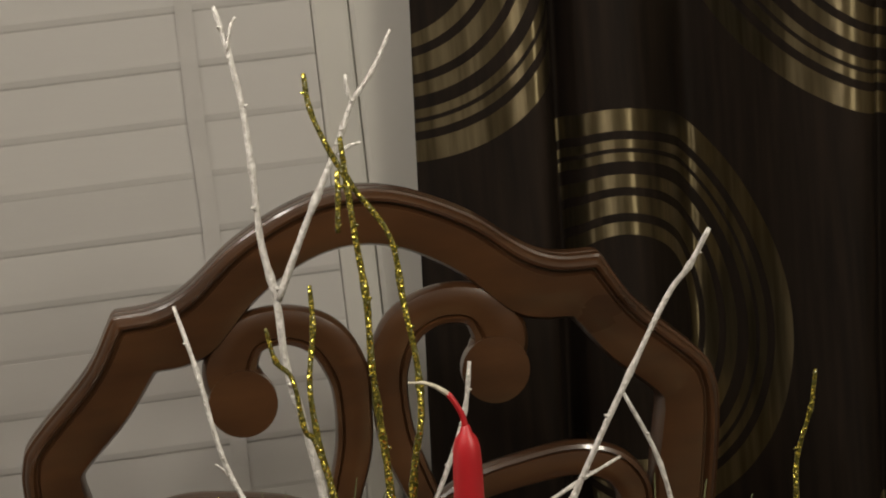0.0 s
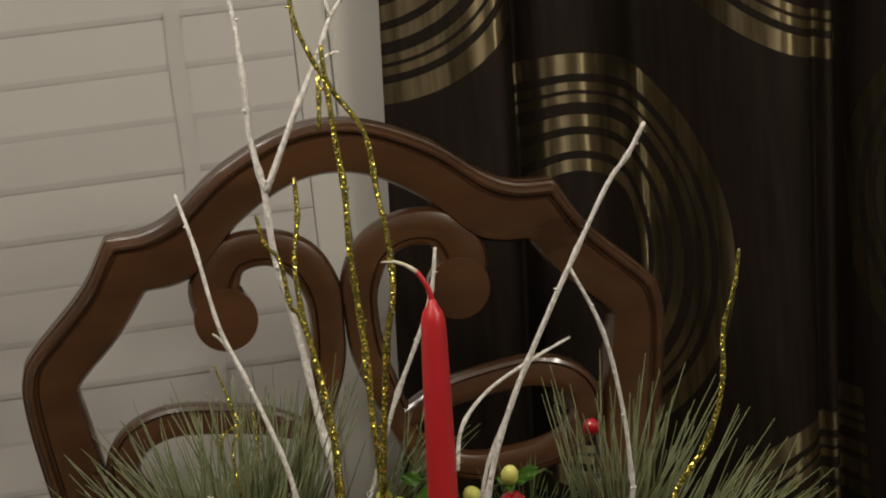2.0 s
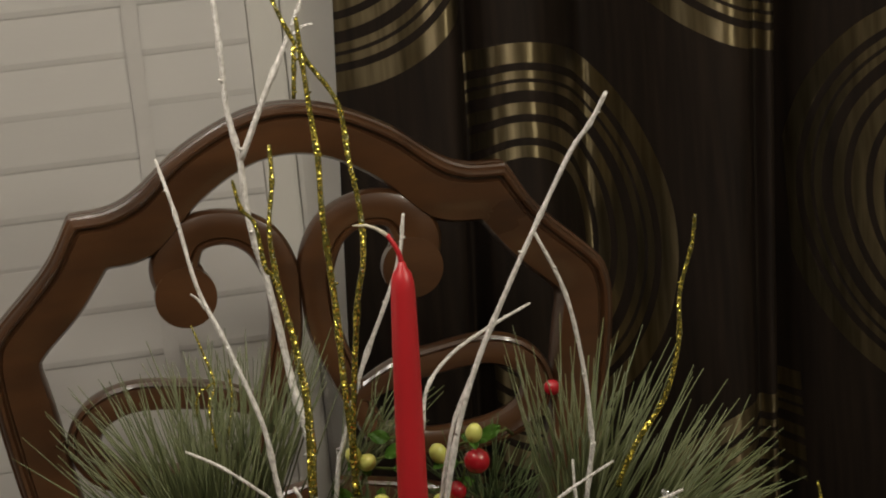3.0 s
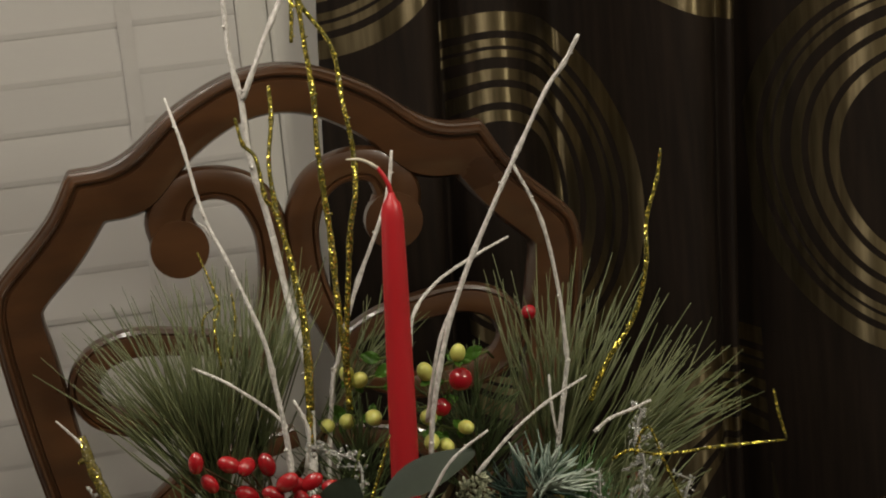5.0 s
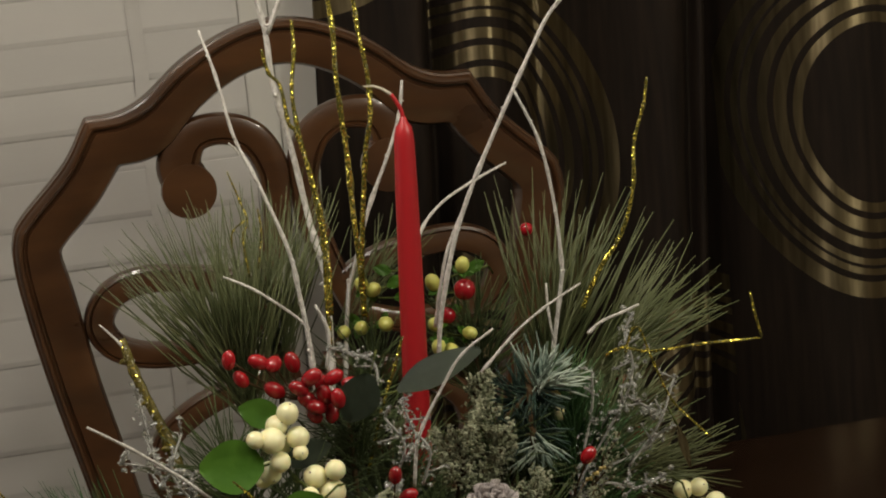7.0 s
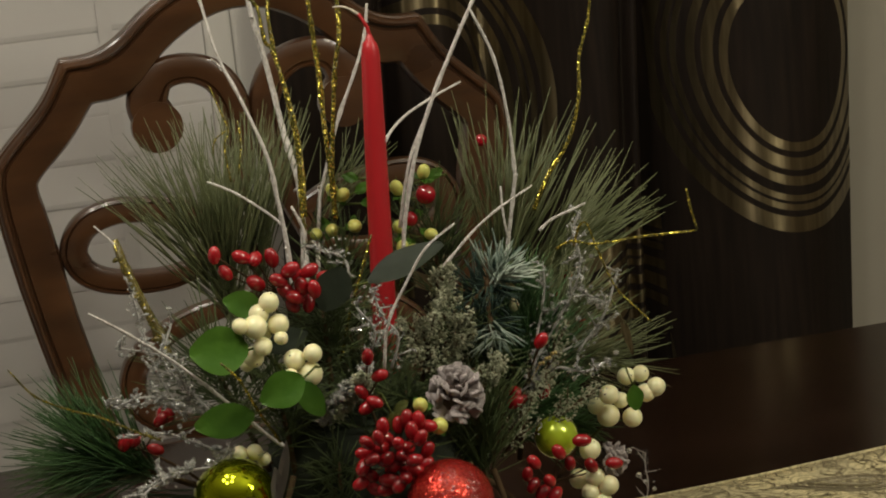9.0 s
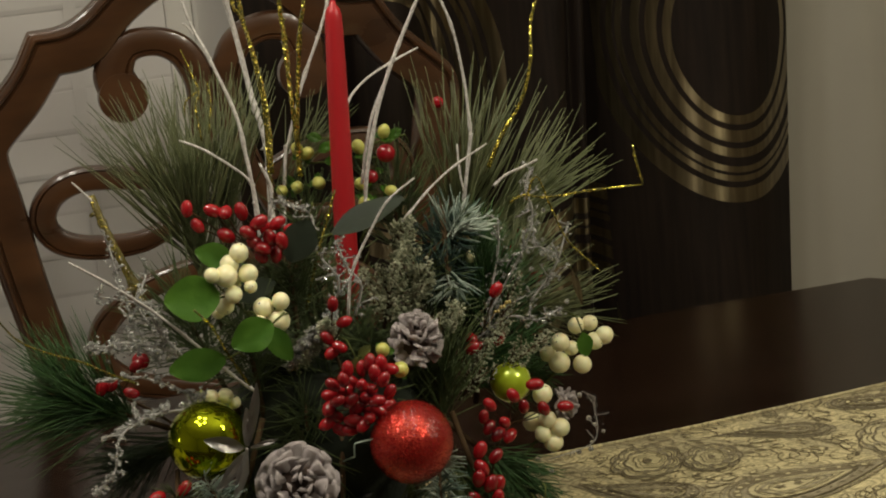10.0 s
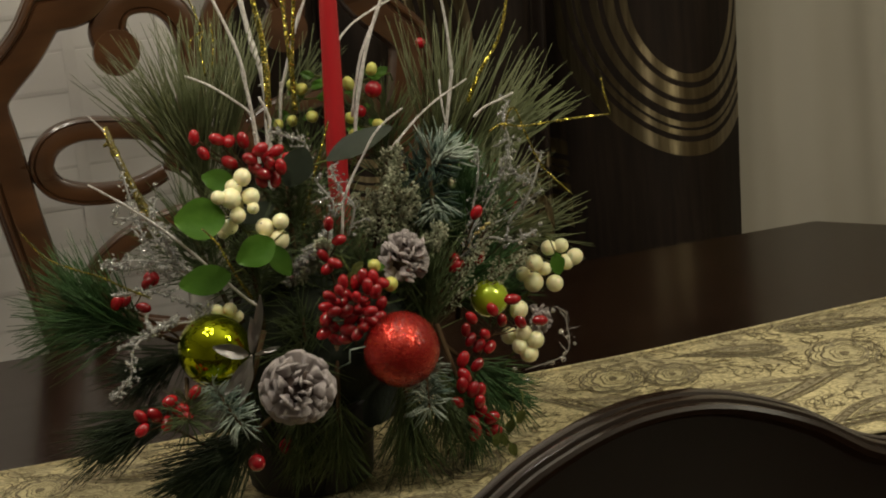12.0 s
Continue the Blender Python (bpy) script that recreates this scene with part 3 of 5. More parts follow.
    for k in range(3000):
        x, y = rnd.uniform(-0.6, 0.72), rnd.uniform(-0.17, 0.19)
        if not inside_cloth(x, y):
            continue
        if any((x - a) ** 2 + (y - b) ** 2 < (r * 1.45) ** 2 for a, b, r in ROSES):
            continue
        if any(((math.cos(radians(g)) * (x - a) + math.sin(radians(g)) * (y - b)) / (0.56 * l)) ** 2 + ((-math.sin(radians(g)) * (x - a) + math.cos(radians(g)) * (y - b)) / (0.54 * w)) ** 2 < 1 for a, b, l, w, g, c in DROPS):
            continue
        heading = 360 * noise.noise(Vector((x * 5, y * 5, 3))) + 25
        size = rnd.uniform(0.006, 0.014)
        kind = rnd.random()
        if kind < 0.40:
            blot(sprig, turned(drop_line(size, size * 0.36, size * 0.4, 1, 12), x, y, heading + rnd.choice((0, 55, -55))), lift)
        elif kind < 0.62:
            blot(spots, turned(drop_line(size * 1.3, size * 0.7, size * 0.3, 1, 14), x, y, heading), lift)
            inked(sprig, turned(drop_line(size * 1.3, size * 0.7, size * 0.3, 1, 20), x, y, heading), 0.0010, lift * 1.5)
        else:
            s = rnd.choice((1, -1))
            inked(curl_lines, turned([(size * (1.6 - 0.05 * j) * math.cos(0.28 * j), s * size * (1.1 - 0.06 * j) * math.sin(0.28 * j)) for j in range(14)], x, y, heading), 0.0012, lift, False)
    tagged(part("printed_leaf_ground", sprig, brown, th), kind="stuff")
    tagged(part("printed_tendril", curl_lines, brown, th), kind="stuff")
    tagged(part("printed_petal_ground", spots, cream, th), kind="stuff")
    return th


runner()


# ---- the carved dining chairs ----
def chair(m, wide, crest, tall, label, wood, cushion, rail=1.0, lift=0.0):
    """A carved chair with a shield-shaped back; its front faces -y. wide: share of the full width; crest: height of the top; tall: share of the back's height."""
    ch = thing("dining_chair", m, label, "chair", "carved dining chairs")

    def spot(x, z):
        return Vector((x * wide, 0, crest + (z - 1.225) * tall))

    pairs = [((0, 1.225), (0, 1.180)), ((0.042, 1.218), (0.038, 1.172)), ((0.090, 1.195), (0.079, 1.147)), ((0.129, 1.165), (0.112, 1.114)),
             ((0.156, 1.153), (0.135, 1.104)), ((0.187, 1.151), (0.159, 1.102)), ((0.189, 1.149), (0.161, 1.101)), ((0.213, 1.110), (0.188, 1.066)),
             ((0.259, 1.064), (0.221, 1.034)), ((0.2695, 1.045), (0.225, 1.022)), ((0.272, 1.02), (0.222, 1.005)), ((0.2675, 0.975), (0.216, 0.972)),
             ((0.2535, 0.893), (0.204, 0.893)), ((0.229, 0.779), (0.182, 0.785)), ((0.206, 0.66), (0.160, 0.66)), ((0.190, 0.47), (0.150, 0.47))]
    section = [(0, 0.018), (0.0, -0.004), (0.06, -0.011), (0.30, -0.014), (0.70, -0.0145), (0.74, -0.010), (0.77, -0.010), (0.81, -0.0165), (0.86, -0.0175), (0.91, -0.0155),
               (0.935, -0.011), (0.945, -0.0095), (0.985, -0.0085), (1.0, -0.004), (0.99, 0.001), (0.945, 0.003), (0.94, 0.0045), (0.985, 0.006), (1.0, 0.0105), (0.985, 0.015),
               (0.94, 0.0165), (0.935, 0.018), (0.965, 0.0195), (0.965, 0.0235), (0.93, 0.0255), (0.88, 0.025), (0.84, 0.020), (0.81, 0.016), (0.3, 0.016)]
    pairs = [(p, (p[0] + (q[0] - p[0]) * rail, p[1] + (q[1] - p[1]) * rail)) if k < 6 else (p, q) for k, (p, q) in enumerate(pairs)]
    for sx in (1, -1):
        o, i = [], []
        runs = (pairs[:6], pairs[6:])
        for run in runs:
            # the crown starts level, as a mirrored point before it would make it
            skip = 6 if run is runs[0] else 0
            lead = [run[1]] if skip else []
            o += smooth_line([spot(-sx * p[0][0], p[0][1]) for p in lead] + [spot(sx * p[0][0], p[0][1]) for p in run], 6)[skip:]
            i += smooth_line([spot(-sx * p[1][0], p[1][1]) for p in lead] + [spot(sx * p[1][0], p[1][1]) for p in run], 6)[skip:]
        bm = strip(bmesh.new(), i, o, section)
        bmesh.ops.remove_doubles(bm, verts=bm.verts, dist=0.0002)
        side = part("back_frame", bm, wood, ch)
        side.data.set_sharp_from_angle(angle=radians(38))
        # pierced scrolls of the splat
        hook = [(-0.100, 1.078, 0.023), (-0.104, 1.098, 0.0215), (-0.088, 1.121, 0.017), (-0.058, 1.125, 0.0155), (-0.031, 1.112, 0.0165), (-0.0165, 1.085, 0.0165), (-0.0145, 1.058, 0.0145),
                (-0.017, 1.024, 0.0145), (-0.027, 0.99, 0.0135), (-0.040, 0.955, 0.012), (-0.052, 0.925, 0.011)]
        ring = [(-0.040, 0.962, 0.009), (-0.075, 0.977, 0.0125), (-0.115, 0.985, 0.0135), (-0.155, 0.988, 0.0140), (-0.185, 0.977, 0.0145), (-0.199, 0.953, 0.0145), (-0.190, 0.930, 0.0140),
                (-0.168, 0.917, 0.0135), (-0.135, 0.911, 0.013), (-0.095, 0.912, 0.012), (-0.060, 0.925, 0.010)]
        low = [(-0.012, 0.88, 0.011), (-0.050, 0.872, 0.012), (-0.090, 0.862, 0.013), (-0.125, 0.846, 0.0135), (-0.152, 0.82, 0.014), (-0.156, 0.785, 0.014), (-0.13, 0.758, 0.014), (-0.09, 0.745, 0.013), (-0.03, 0.73, 0.012)]
        for k, path in enumerate((hook, ring, low)):
            line = smooth_line([spot(-sx * x, z + lift) for x, z, w in path], 6)
            width = [v.x for v in smooth_line([(w * wide, 0, 0) for x, z, w in path], 6)]
            a, b2 = [], []
            for j, c in enumerate(line):
                d = (line[min(j + 1, len(line) - 1)] - line[max(j - 1, 0)]).normalized()
                nrm = Vector((d.z, 0, -d.x)) * (width[j] * -sx)
                a.append(c + nrm)
                b2.append(c - nrm)
            bm = strip(bmesh.new(), a, b2, [(0.06, 0.007), (0, 0.003), (0, -0.003), (0.05, -0.008), (0.16, -0.0095), (0.20, -0.006), (0.25, -0.009), (0.5, -0.0105), (0.75, -0.0105), (0.92, -0.0085), (1, -0.003), (1, 0.003), (0.94, 0.007)])
            s = part("splat_scroll", bm, wood, ch)
            s.data.set_sharp_from_angle(angle=radians(38))
            if k == 0:
                c = spot(-sx * -0.098, 1.070 + lift)
                prof = [(0, -0.0115), (0.018, -0.0112), (0.024, -0.009), (0.0265, -0.003), (0.0265, 0.011), (0, 0.012)]
                bm = lathe(bmesh.new(), [(r * (wide + tall) / 2, h) for r, h in prof], 28, Matrix.Translation(c) @ Matrix.Rotation(-math.pi / 2, 4, "X") @ Matrix.Diagonal((1, 1, 1, 1)))
                bmesh.ops.transform(bm, matrix=Matrix.Translation(c) @ Matrix.Diagonal((1, -1, 1, 1)) @ Matrix.Translation(-c), verts=bm.verts)
                bmesh.ops.recalc_face_normals(bm, faces=bm.faces)
                part("scroll_end", bm, wood, ch).data.set_sharp_from_angle(angle=radians(38))
    w = 0.25 * wide
    box_part("back_rail", wood, ch, -0.165 * wide, 0.165 * wide, -0.012, 0.014, spot(0, 0.685).z, spot(0, 0.735).z, 0.005)
    box_part("seat_frame", wood, ch, -w, w, -0.43, -0.02, 0.40, 0.455, 0.006)
    bm = box(bmesh.new(), -w + 0.015, w - 0.015, -0.42, -0.03, 0.456, 0.50, 0.016, 3)
    part("seat", bm, cushion, ch)
    for x in (-w + 0.03, w - 0.03):
        line = smooth_line([(x, -0.40, 0.40), (x * 1.05, -0.415, 0.30), (x, -0.39, 0.15), (x * 1.03, -0.405, 0.0)], 6)
        part("front_leg", tube(bmesh.new(), line, [0.028 - 0.014 * k / len(line) for k in range(len(line))], 10), wood, ch)
        line = smooth_line([(x, 0.0, spot(0, 0.50).z if crest > 1.1 else 0.44), (x, 0.0, 0.30), (x, 0.04, 0.12), (x, 0.07, 0.0)], 6)
        part("back_leg", tube(bmesh.new(), line, [0.022 - 0.006 * k / len(line) for k in range(len(line))], 10), wood, ch)
    return ch


seat_cloth = material("seat_cloth", (0.30, 0.24, 0.14), 0.85, spec=0.2, mix=(0.2, 0.15, 0.09), scale=25, bump=0.3, bump_scale=500)
chair(pose(0.015, 0.648, 0), 1.0, 1.225, 1.0, "carved mahogany dining chair with pierced scroll back behind the table", mahogany, seat_cloth)
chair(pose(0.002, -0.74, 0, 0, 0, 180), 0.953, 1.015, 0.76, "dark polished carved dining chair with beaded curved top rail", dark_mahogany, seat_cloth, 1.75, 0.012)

# ---- the flower arrangement ----
twig_white = material("twig_white", (0.80, 0.77, 0.73), 0.75, spec=0.25, mix=(0.42, 0.39, 0.355), scale=420, detail=6, stretch=(1, 1, 0.6), amount=0.5, bump=1.0, bump_scale=600)
twig_gold = glitter("twig_gold", (0.085, 0.076, 0.014), (1.0, 0.82, 0.14), 0.22, 1000, 0.32)
twig_olive = glitter("twig_olive", (0.11, 0.088, 0.022), (0.90, 0.72, 0.12), 0.24, 1200, 0.09)
wax_red = material("wax_red", (0.44, 0.016, 0.022), 0.38, mix=(0.36, 0.012, 0.016), scale=10, sub=0.15, bump=0.03, bump_scale=150)
wick_cloth = material("wick_cloth", (0.62, 0.56, 0.44), 0.9, spec=0.1, scale=300)
berry_red = material("berry_red", (0.36, 0.008, 0.013), 0.26, mix=(0.20, 0.004, 0.008), scale=90, coat=0.5, vary=0.25)
berry_dark_red = material("berry_dark_red", (0.33, 0.006, 0.014), 0.15, mix=(0.25, 0.004, 0.01), scale=60, coat=0.6)
berry_white = material("berry_white", (0.90, 0.86, 0.56), 0.3, mix=(0.82, 0.77, 0.43), scale=60, sub=0.15, coat=0.15, vary=0.08)
berry_yellow = material("berry_yellow", (0.70, 0.67, 0.18), 0.32, mix=(0.50, 0.52, 0.13), scale=60, sub=0.1, vary=0.12)
navel_brown = material("navel_brown", (0.06, 0.04, 0.02), 0.8)
stem_brown = material("stem_brown", (0.09, 0.055, 0.025), 0.8, spec=0.2, scale=90)
stem_green = material("stem_green", (0.10, 0.12, 0.03), 0.7, spec=0.2, scale=90)
needle_olive = material("needle_olive", (0.150, 0.160, 0.074), 0.42, mix=(0.060, 0.078, 0.028), scale=30, spec=0.45)
needle_green = material("needle_green", (0.056, 0.120, 0.036), 0.45, mix=(0.024, 0.064, 0.020), scale=30, spec=0.3)
needle_dark = material("needle_dark", (0.092, 0.118, 0.042), 0.5, mix=(0.034, 0.055, 0.020), scale=30, spec=0.25)
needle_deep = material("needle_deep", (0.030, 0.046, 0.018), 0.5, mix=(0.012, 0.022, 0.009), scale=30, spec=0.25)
needle_fir = material("needle_fir", (0.034, 0.062, 0.046), 0.5, mix=(0.012, 0.028, 0.020), scale=40, spec=0.3)
# pale frost tone; the dark mix paints in needles that stand unlit
needle_blue = material("needle_blue", (0.42, 0.48, 0.40), 0.55, mix=(0.06, 0.11, 0.085), scale=45, spec=0.3, amount=0.35)
cedar_frost = material("cedar_frost", (0.43, 0.43, 0.31), 0.8, mix=(0.16, 0.19, 0.11), scale=120, spec=0.3, amount=0.4)
leaf_green = material("leaf_green", (0.13, 0.28, 0.035), 0.36, mix=(0.075, 0.20, 0.026), scale=35, spec=0.4, bump=0.2, bump_scale=120, vary=0.2)
leaf_dull = material("leaf_dull", (0.058, 0.075, 0.050), 0.55, mix=(0.038, 0.050, 0.034), scale=35, spec=0.3, bump=0.2, bump_scale=120)
leaf_olive = material("leaf_olive", (0.15, 0.17, 0.040), 0.45, mix=(0.09, 0.11, 0.028), scale=60, spec=0.35, bump=0.2, bump_scale=150)
leaf_dry = material("leaf_dry", (0.17, 0.13, 0.065), 0.6, mix=(0.11, 0.08, 0.04), scale=60, spec=0.3)
cone_frost = material("cone_frost", (0.56, 0.51, 0.50), 0.85, mix=(0.30, 0.25, 0.24), scale=140, amount=0.4, bump=0.5, bump_scale=500, vary=0.15)
cone_core = material("cone_core", (0.07, 0.045, 0.035), 0.9, scale=100)
silver_leaf = material("silver_leaf", (0.50, 0.48, 0.46), 0.34, metal=0.9, mix=(0.42, 0.40, 0.38), scale=50, rough_vary=0.08)
green_chrome = material("green_chrome", (0.37, 0.43, 0.014), 0.07, metal=0.97, mix=(0.33, 0.39, 0.012), scale=6)
lime_satin = material("lime_satin", (0.46, 0.60, 0.03), 0.2, metal=0.35, mix=(0.40, 0.53, 0.025), scale=8, coat=1.0)
glitter_red = glitter("glitter_red", (0.20, 0.006, 0.007), (0.72, 0.07, 0.045), 0.18, 1900, 0.5, 0.85, 0.6)
cap_gold = material("cap_gold", (0.75, 0.6, 0.25), 0.3, metal=1.0, scale=50)
# black pot, its colour taken darker still for the shade under the flowers
pot_black = material("pot_black", (0.007, 0.006, 0.0055), 0.55, mix=(0.011, 0.009, 0.008), scale=40, bump=0.3, bump_scale=120)
foam_dark = material("foam_dark", (0.015, 0.022, 0.010), 0.95, mix=(0.008, 0.012, 0.006), scale=60, bump=0.5, bump_scale=200)


def ice_material():
    m = material("ice_bead", (0.80, 0.80, 0.76), 0.10, mix=(0.58, 0.58, 0.55), scale=200, spec=0.6)
    m.node_tree.nodes["Principled BSDF"].inputs["Transmission Weight"].default_value = 0.7
    return m


ice_bead = ice_material()
ice_stem = material("ice_stem", (0.45, 0.44, 0.42), 0.35, mix=(0.25, 0.24, 0.22), scale=150, spec=0.6)

# pot
pot = thing("flower_pot", pose(-0.055, -0.02, TZ + 0.0062), "low black round pot holding the arrangement", "pot")
part("bowl", lathe(bmesh.new(), [(0, 0), (0.052, 0), (0.055, 0.004), (0.060, 0.05), (0.063, 0.074), (0.065, 0.078), (0.062, 0.079), (0.056, 0.05), (0, 0.045)], 40), pot_black, pot)
# foam mound made larger and near-black, in place of shade between the stems
part("foam", lathe(bmesh.new(), [(0.055, 0.05), (0.060, 0.08), (0.078, 0.10), (0.085, 0.13), (0.07, 0.17), (0.04, 0.20), (0, 0.21)], 24, Matrix.Translation((0.03, 0.01, 0))), foam_dark, pot, "dark green floral foam, enlarged to darken the gaps")

# candle
candle = thing("taper_candle", pose(-0.0038, 0, TZ + 0.13, 0, 3.0, 0), "tall red wax taper candle with an unlit curled wick", "candle")
h = 1.2195 - TZ - 0.13
part("wax", lathe(bmesh.new(), [(0, 0), (0.0097, 0), (0.0096, 0.02), (0.0090, h * 0.55), (0.0078, h * 0.86), (0.0071, h * 0.955), (0.0067, h * 0.972), (0.0055, h * 0.987), (0.0032, h * 0.996), (0.0021, h + 0.002), (0, h + 0.004)], 28), wax_red, candle)
wick = smooth_line([(0, 0, h), (-0.0012, 0, h + 0.007), (-0.004, 0, h + 0.013), (-0.0075, 0.001, h + 0.0185)], 5)
part("waxed_wick", tube(bmesh.new(), wick, [0.0017 - 0.0004 * k / len(wick) for k in range(len(wick))], 8), wax_red, candle)
wick = smooth_line([(-0.0072, 0.001, h + 0.018), (-0.013, 0.002, h + 0.0220), (-0.019, 0.002, h + 0.0245), (-0.0215, 0.002, h + 0.0247), (-0.0265, 0.003, h + 0.0248)], 5)
part("bare_wick", tube(bmesh.new(), wick, [0.0014 - 0.0009 * k / len(wick) for k in range(len(wick))], 6), wick_cloth, candle, "bare cream cotton wick")


def twig(name, pts, r_tip, r_base, mat, label, knobs, thin):
    """A knobbly twig from its tip to its base."""
    line = smooth_line(pts, 5)
    base = line[-1]
    rnd = random.Random(int(abs(pts[0][0]) * 1e4 + pts[0][2] * 1e3))
    n = len(line)
    radii = []
    for k in range(n):
        r = thin * (r_tip + (r_base - r_tip) * k / (n - 1))
        r *= 1 + 0.10 * rnd.uniform(-1, 1) + (0.35 if k % 9 == 5 else 0)
        radii.append(r)
    radii[0] *= 0.8
    bm = tube(bmesh.new(), [p - base for p in line], radii, 8)
    for k in range(3, n - 1, knobs):
        d = Vector((rnd.uniform(-1, 1), rnd.uniform(-1, 0.2), rnd.uniform(-0.3, 1))).normalized()
        a = line[k] - base
        tube(bm, [a, a + d * radii[k] * 1.5, a + d * radii[k] * 2.1], [radii[k] * 0.7, radii[k] * 0.55, radii[k] * 0.2], 6)
    ob = part(name, bm, mat)
    ob.location = base
    return tagged(ob, label, "twig", name + "s in the arrangement")


def white_twig(pts, a, b):
    return twig("white_twig", pts, a, b, twig_white, "bare white painted twig stuck in the arrangement", 7, 0.62)


def gold_twig(pts, a, b):
    if b > 0.005:
        return twig("gold_twig", pts, a, b, twig_olive, "thick olive twig with sparse gold glitter in the arrangement", 6, 0.66)
    return twig("gold_twig", pts, a, b, twig_gold, "gold glittered twig stuck in the arrangement", 6, 0.66)


def ball_mesh(name, mat, squash=1.0, sides=14, rows=9):
    bm = lathe(bmesh.new(), [(math.sin(math.pi * k / rows), -math.cos(math.pi * k / rows) * squash) for k in range(rows + 1)], sides)
    for f in bm.faces:
        f.smooth = True
    me = bpy.data.meshes.new(name)
    bm.to_mesh(me)
    bm.free()
    me.materials.append(mat)
    return me


oval_berry = ball_mesh("oval_berry", berry_red, 1.5)
pale_berry = ball_mesh("pale_berry", berry_white, 1.05, 18, 12)
bud_berry = ball_mesh("bud_berry", berry_yellow, 1.34, 16, 10)
navel_mesh = ball_mesh("navel", navel_brown, 0.4, 8, 4)


def spray(name, spots, mesh, mat, label, reach, turn, navel=False, sepal=False, side=1.0):
    """A stem with berries; each spot is a place and a radius."""
    c = sum((Vector(s[:3]) for s in spots), Vector()) / len(spots)
    base = c + Vector((-c.x * 0.25, reach, -0.06))
    sp = thing(name, Matrix.Translation(base), label, "berries", name + "s in the arrangement")
    rnd = random.Random(int(c.x * 1e4 + c.z * 1e3))
    bm = bmesh.new()
    fork = c + Vector((0, reach * 0.5, -0.015)) - base
    tube(bm, smooth_line([(0, 0, 0), fork * 0.5 + Vector((0.003, 0, 0)), fork], 4), 0.0012, 6)
    for x, y, z, r in spots:
        p = Vector((x, y, z)) - base
        tube(bm, smooth_line([fork, (fork + p) / 2 + Vector((0, 0.004, -0.003)), p], 3), 0.0007, 5)
    tagged(part("stem", bm, mat, sp), kind="stuff")
    for x, y, z, r in spots:
        p = Vector((x, y, z)) - base
        away = (p - fork + Vector((0, -0.008, 0.0))).normalized()
        away = away + Vector((rnd.uniform(-1, 1), rnd.uniform(-0.6, 0.3), rnd.uniform(-1, 1))) * turn
        away = Vector((away.x, away.y * side, away.z)).normalized()
        q = away.to_track_quat("Z", "Y").to_matrix().to_4x4()
        ob = new("berry", mesh)
        ob.parent = sp
        s = r * rnd.uniform(0.90, 1.06)
        ob.matrix_local = Matrix.Translation(p) @ q @ Matrix.Diagonal((s, s, s, 1))
        if navel and rnd.random() < 0.45:
            d = new("navel", navel_mesh)
            d.parent = ob
            d.matrix_local = Matrix.Translation((0, 0, 1.03)) @ Matrix.Diagonal((0.10, 0.10, 0.10, 1))
        if sepal:
            for k in range(3):
                leaf_part(sp, p - away * r * 1.0, (q.to_3x3() @ Vector((math.cos(k * 2.1 + x * 90), math.sin(k * 2.1 + x * 90), 0.1))).normalized(), r * 1.5, r * 0.6, leaf_green, "sepal")
    return sp


def leaf_bmesh(length, width, fold=0.25, droop=0.2):
    """A leaf along +x with a folded midrib and a bent tip, a little thick."""
    bm = bmesh.new()
    rows = []
    n = 9
    for i in range(n + 1):
        t = i / n
        w = width * math.sin(math.pi * min(1, t * 0.94 + 0.03)) ** 0.75 * (1 - 0.15 * t)
        z = -droop * length * t * t
        rows.append([bm.verts.new((t * length, w * s, z + abs(s) * w * fold + 0.0006 * math.sin(9 * t + 5 * s))) for s in (-1, -0.5, 0, 0.5, 1)])
    for a, b in zip(rows, rows[1:]):
        for k in range(4):
            bm.faces.new((a[k], b[k], b[k + 1], a[k + 1]))
    geom = bmesh.ops.solidify(bm, geom=bm.faces[:], thickness=0.0004)
    return bm


def leaf_part(parent, at, along, length, width, mat, name="leaf", up=(0, -1, 0.3), fold=0.25, droop=0.2):
    ob = part(name, leaf_bmesh(length, width, fold, droop), mat, parent)
    ob.data.set_sharp_from_angle(angle=radians(40))
    x = Vector(along).normalized()
    z = (Vector(up) - x * Vector(up).dot(x)).normalized()
    y = z.cross(x)
    ob.matrix_local = Matrix.Translation(at) @ Matrix((x, y, z)).transposed().to_4x4()
    return ob


def red_spray(spots):
    return spray("red_berry_spray", spots, oval_berry, stem_brown, "spray of glossy red oval berries in the arrangement", 0.04, 0.95, side=0.3)


def white_spray(spots):
    return spray("white_berry_spray", spots, pale_berry, stem_green, "cluster of cream white round berries in the arrangement", 0.04, 0.7, navel=True)


def yellow_spray(spots):
    return spray("yellow_berry_spray", spots, bud_berry, stem_green, "yellow-green berries with small leaves in the arrangement", 0.03, 0.4, sepal=True)


def round_red(spots):
    x, y, z, r = spots[0]
    ob = new("round_berry", ball_mesh("round_berry", berry_dark_red, 1.0, 20, 12))
    ob.matrix_world = Matrix.Translation((x, y, z)) @ pose(0, 0, 0, 60, 10, 0) @ Matrix.Diagonal((r, r, r, 1))
    st = part("stem", tube(bmesh.new(), smooth_line([(0, 0, -0.9), (0.1, 0.6, -2.2), (0.0, 1.5, -4.0)], 4), 0.09, 6), stem_brown, ob)
    return tagged(ob, "single shiny round dark red berry in the arrangement", "berry", "round berries in the arrangement")


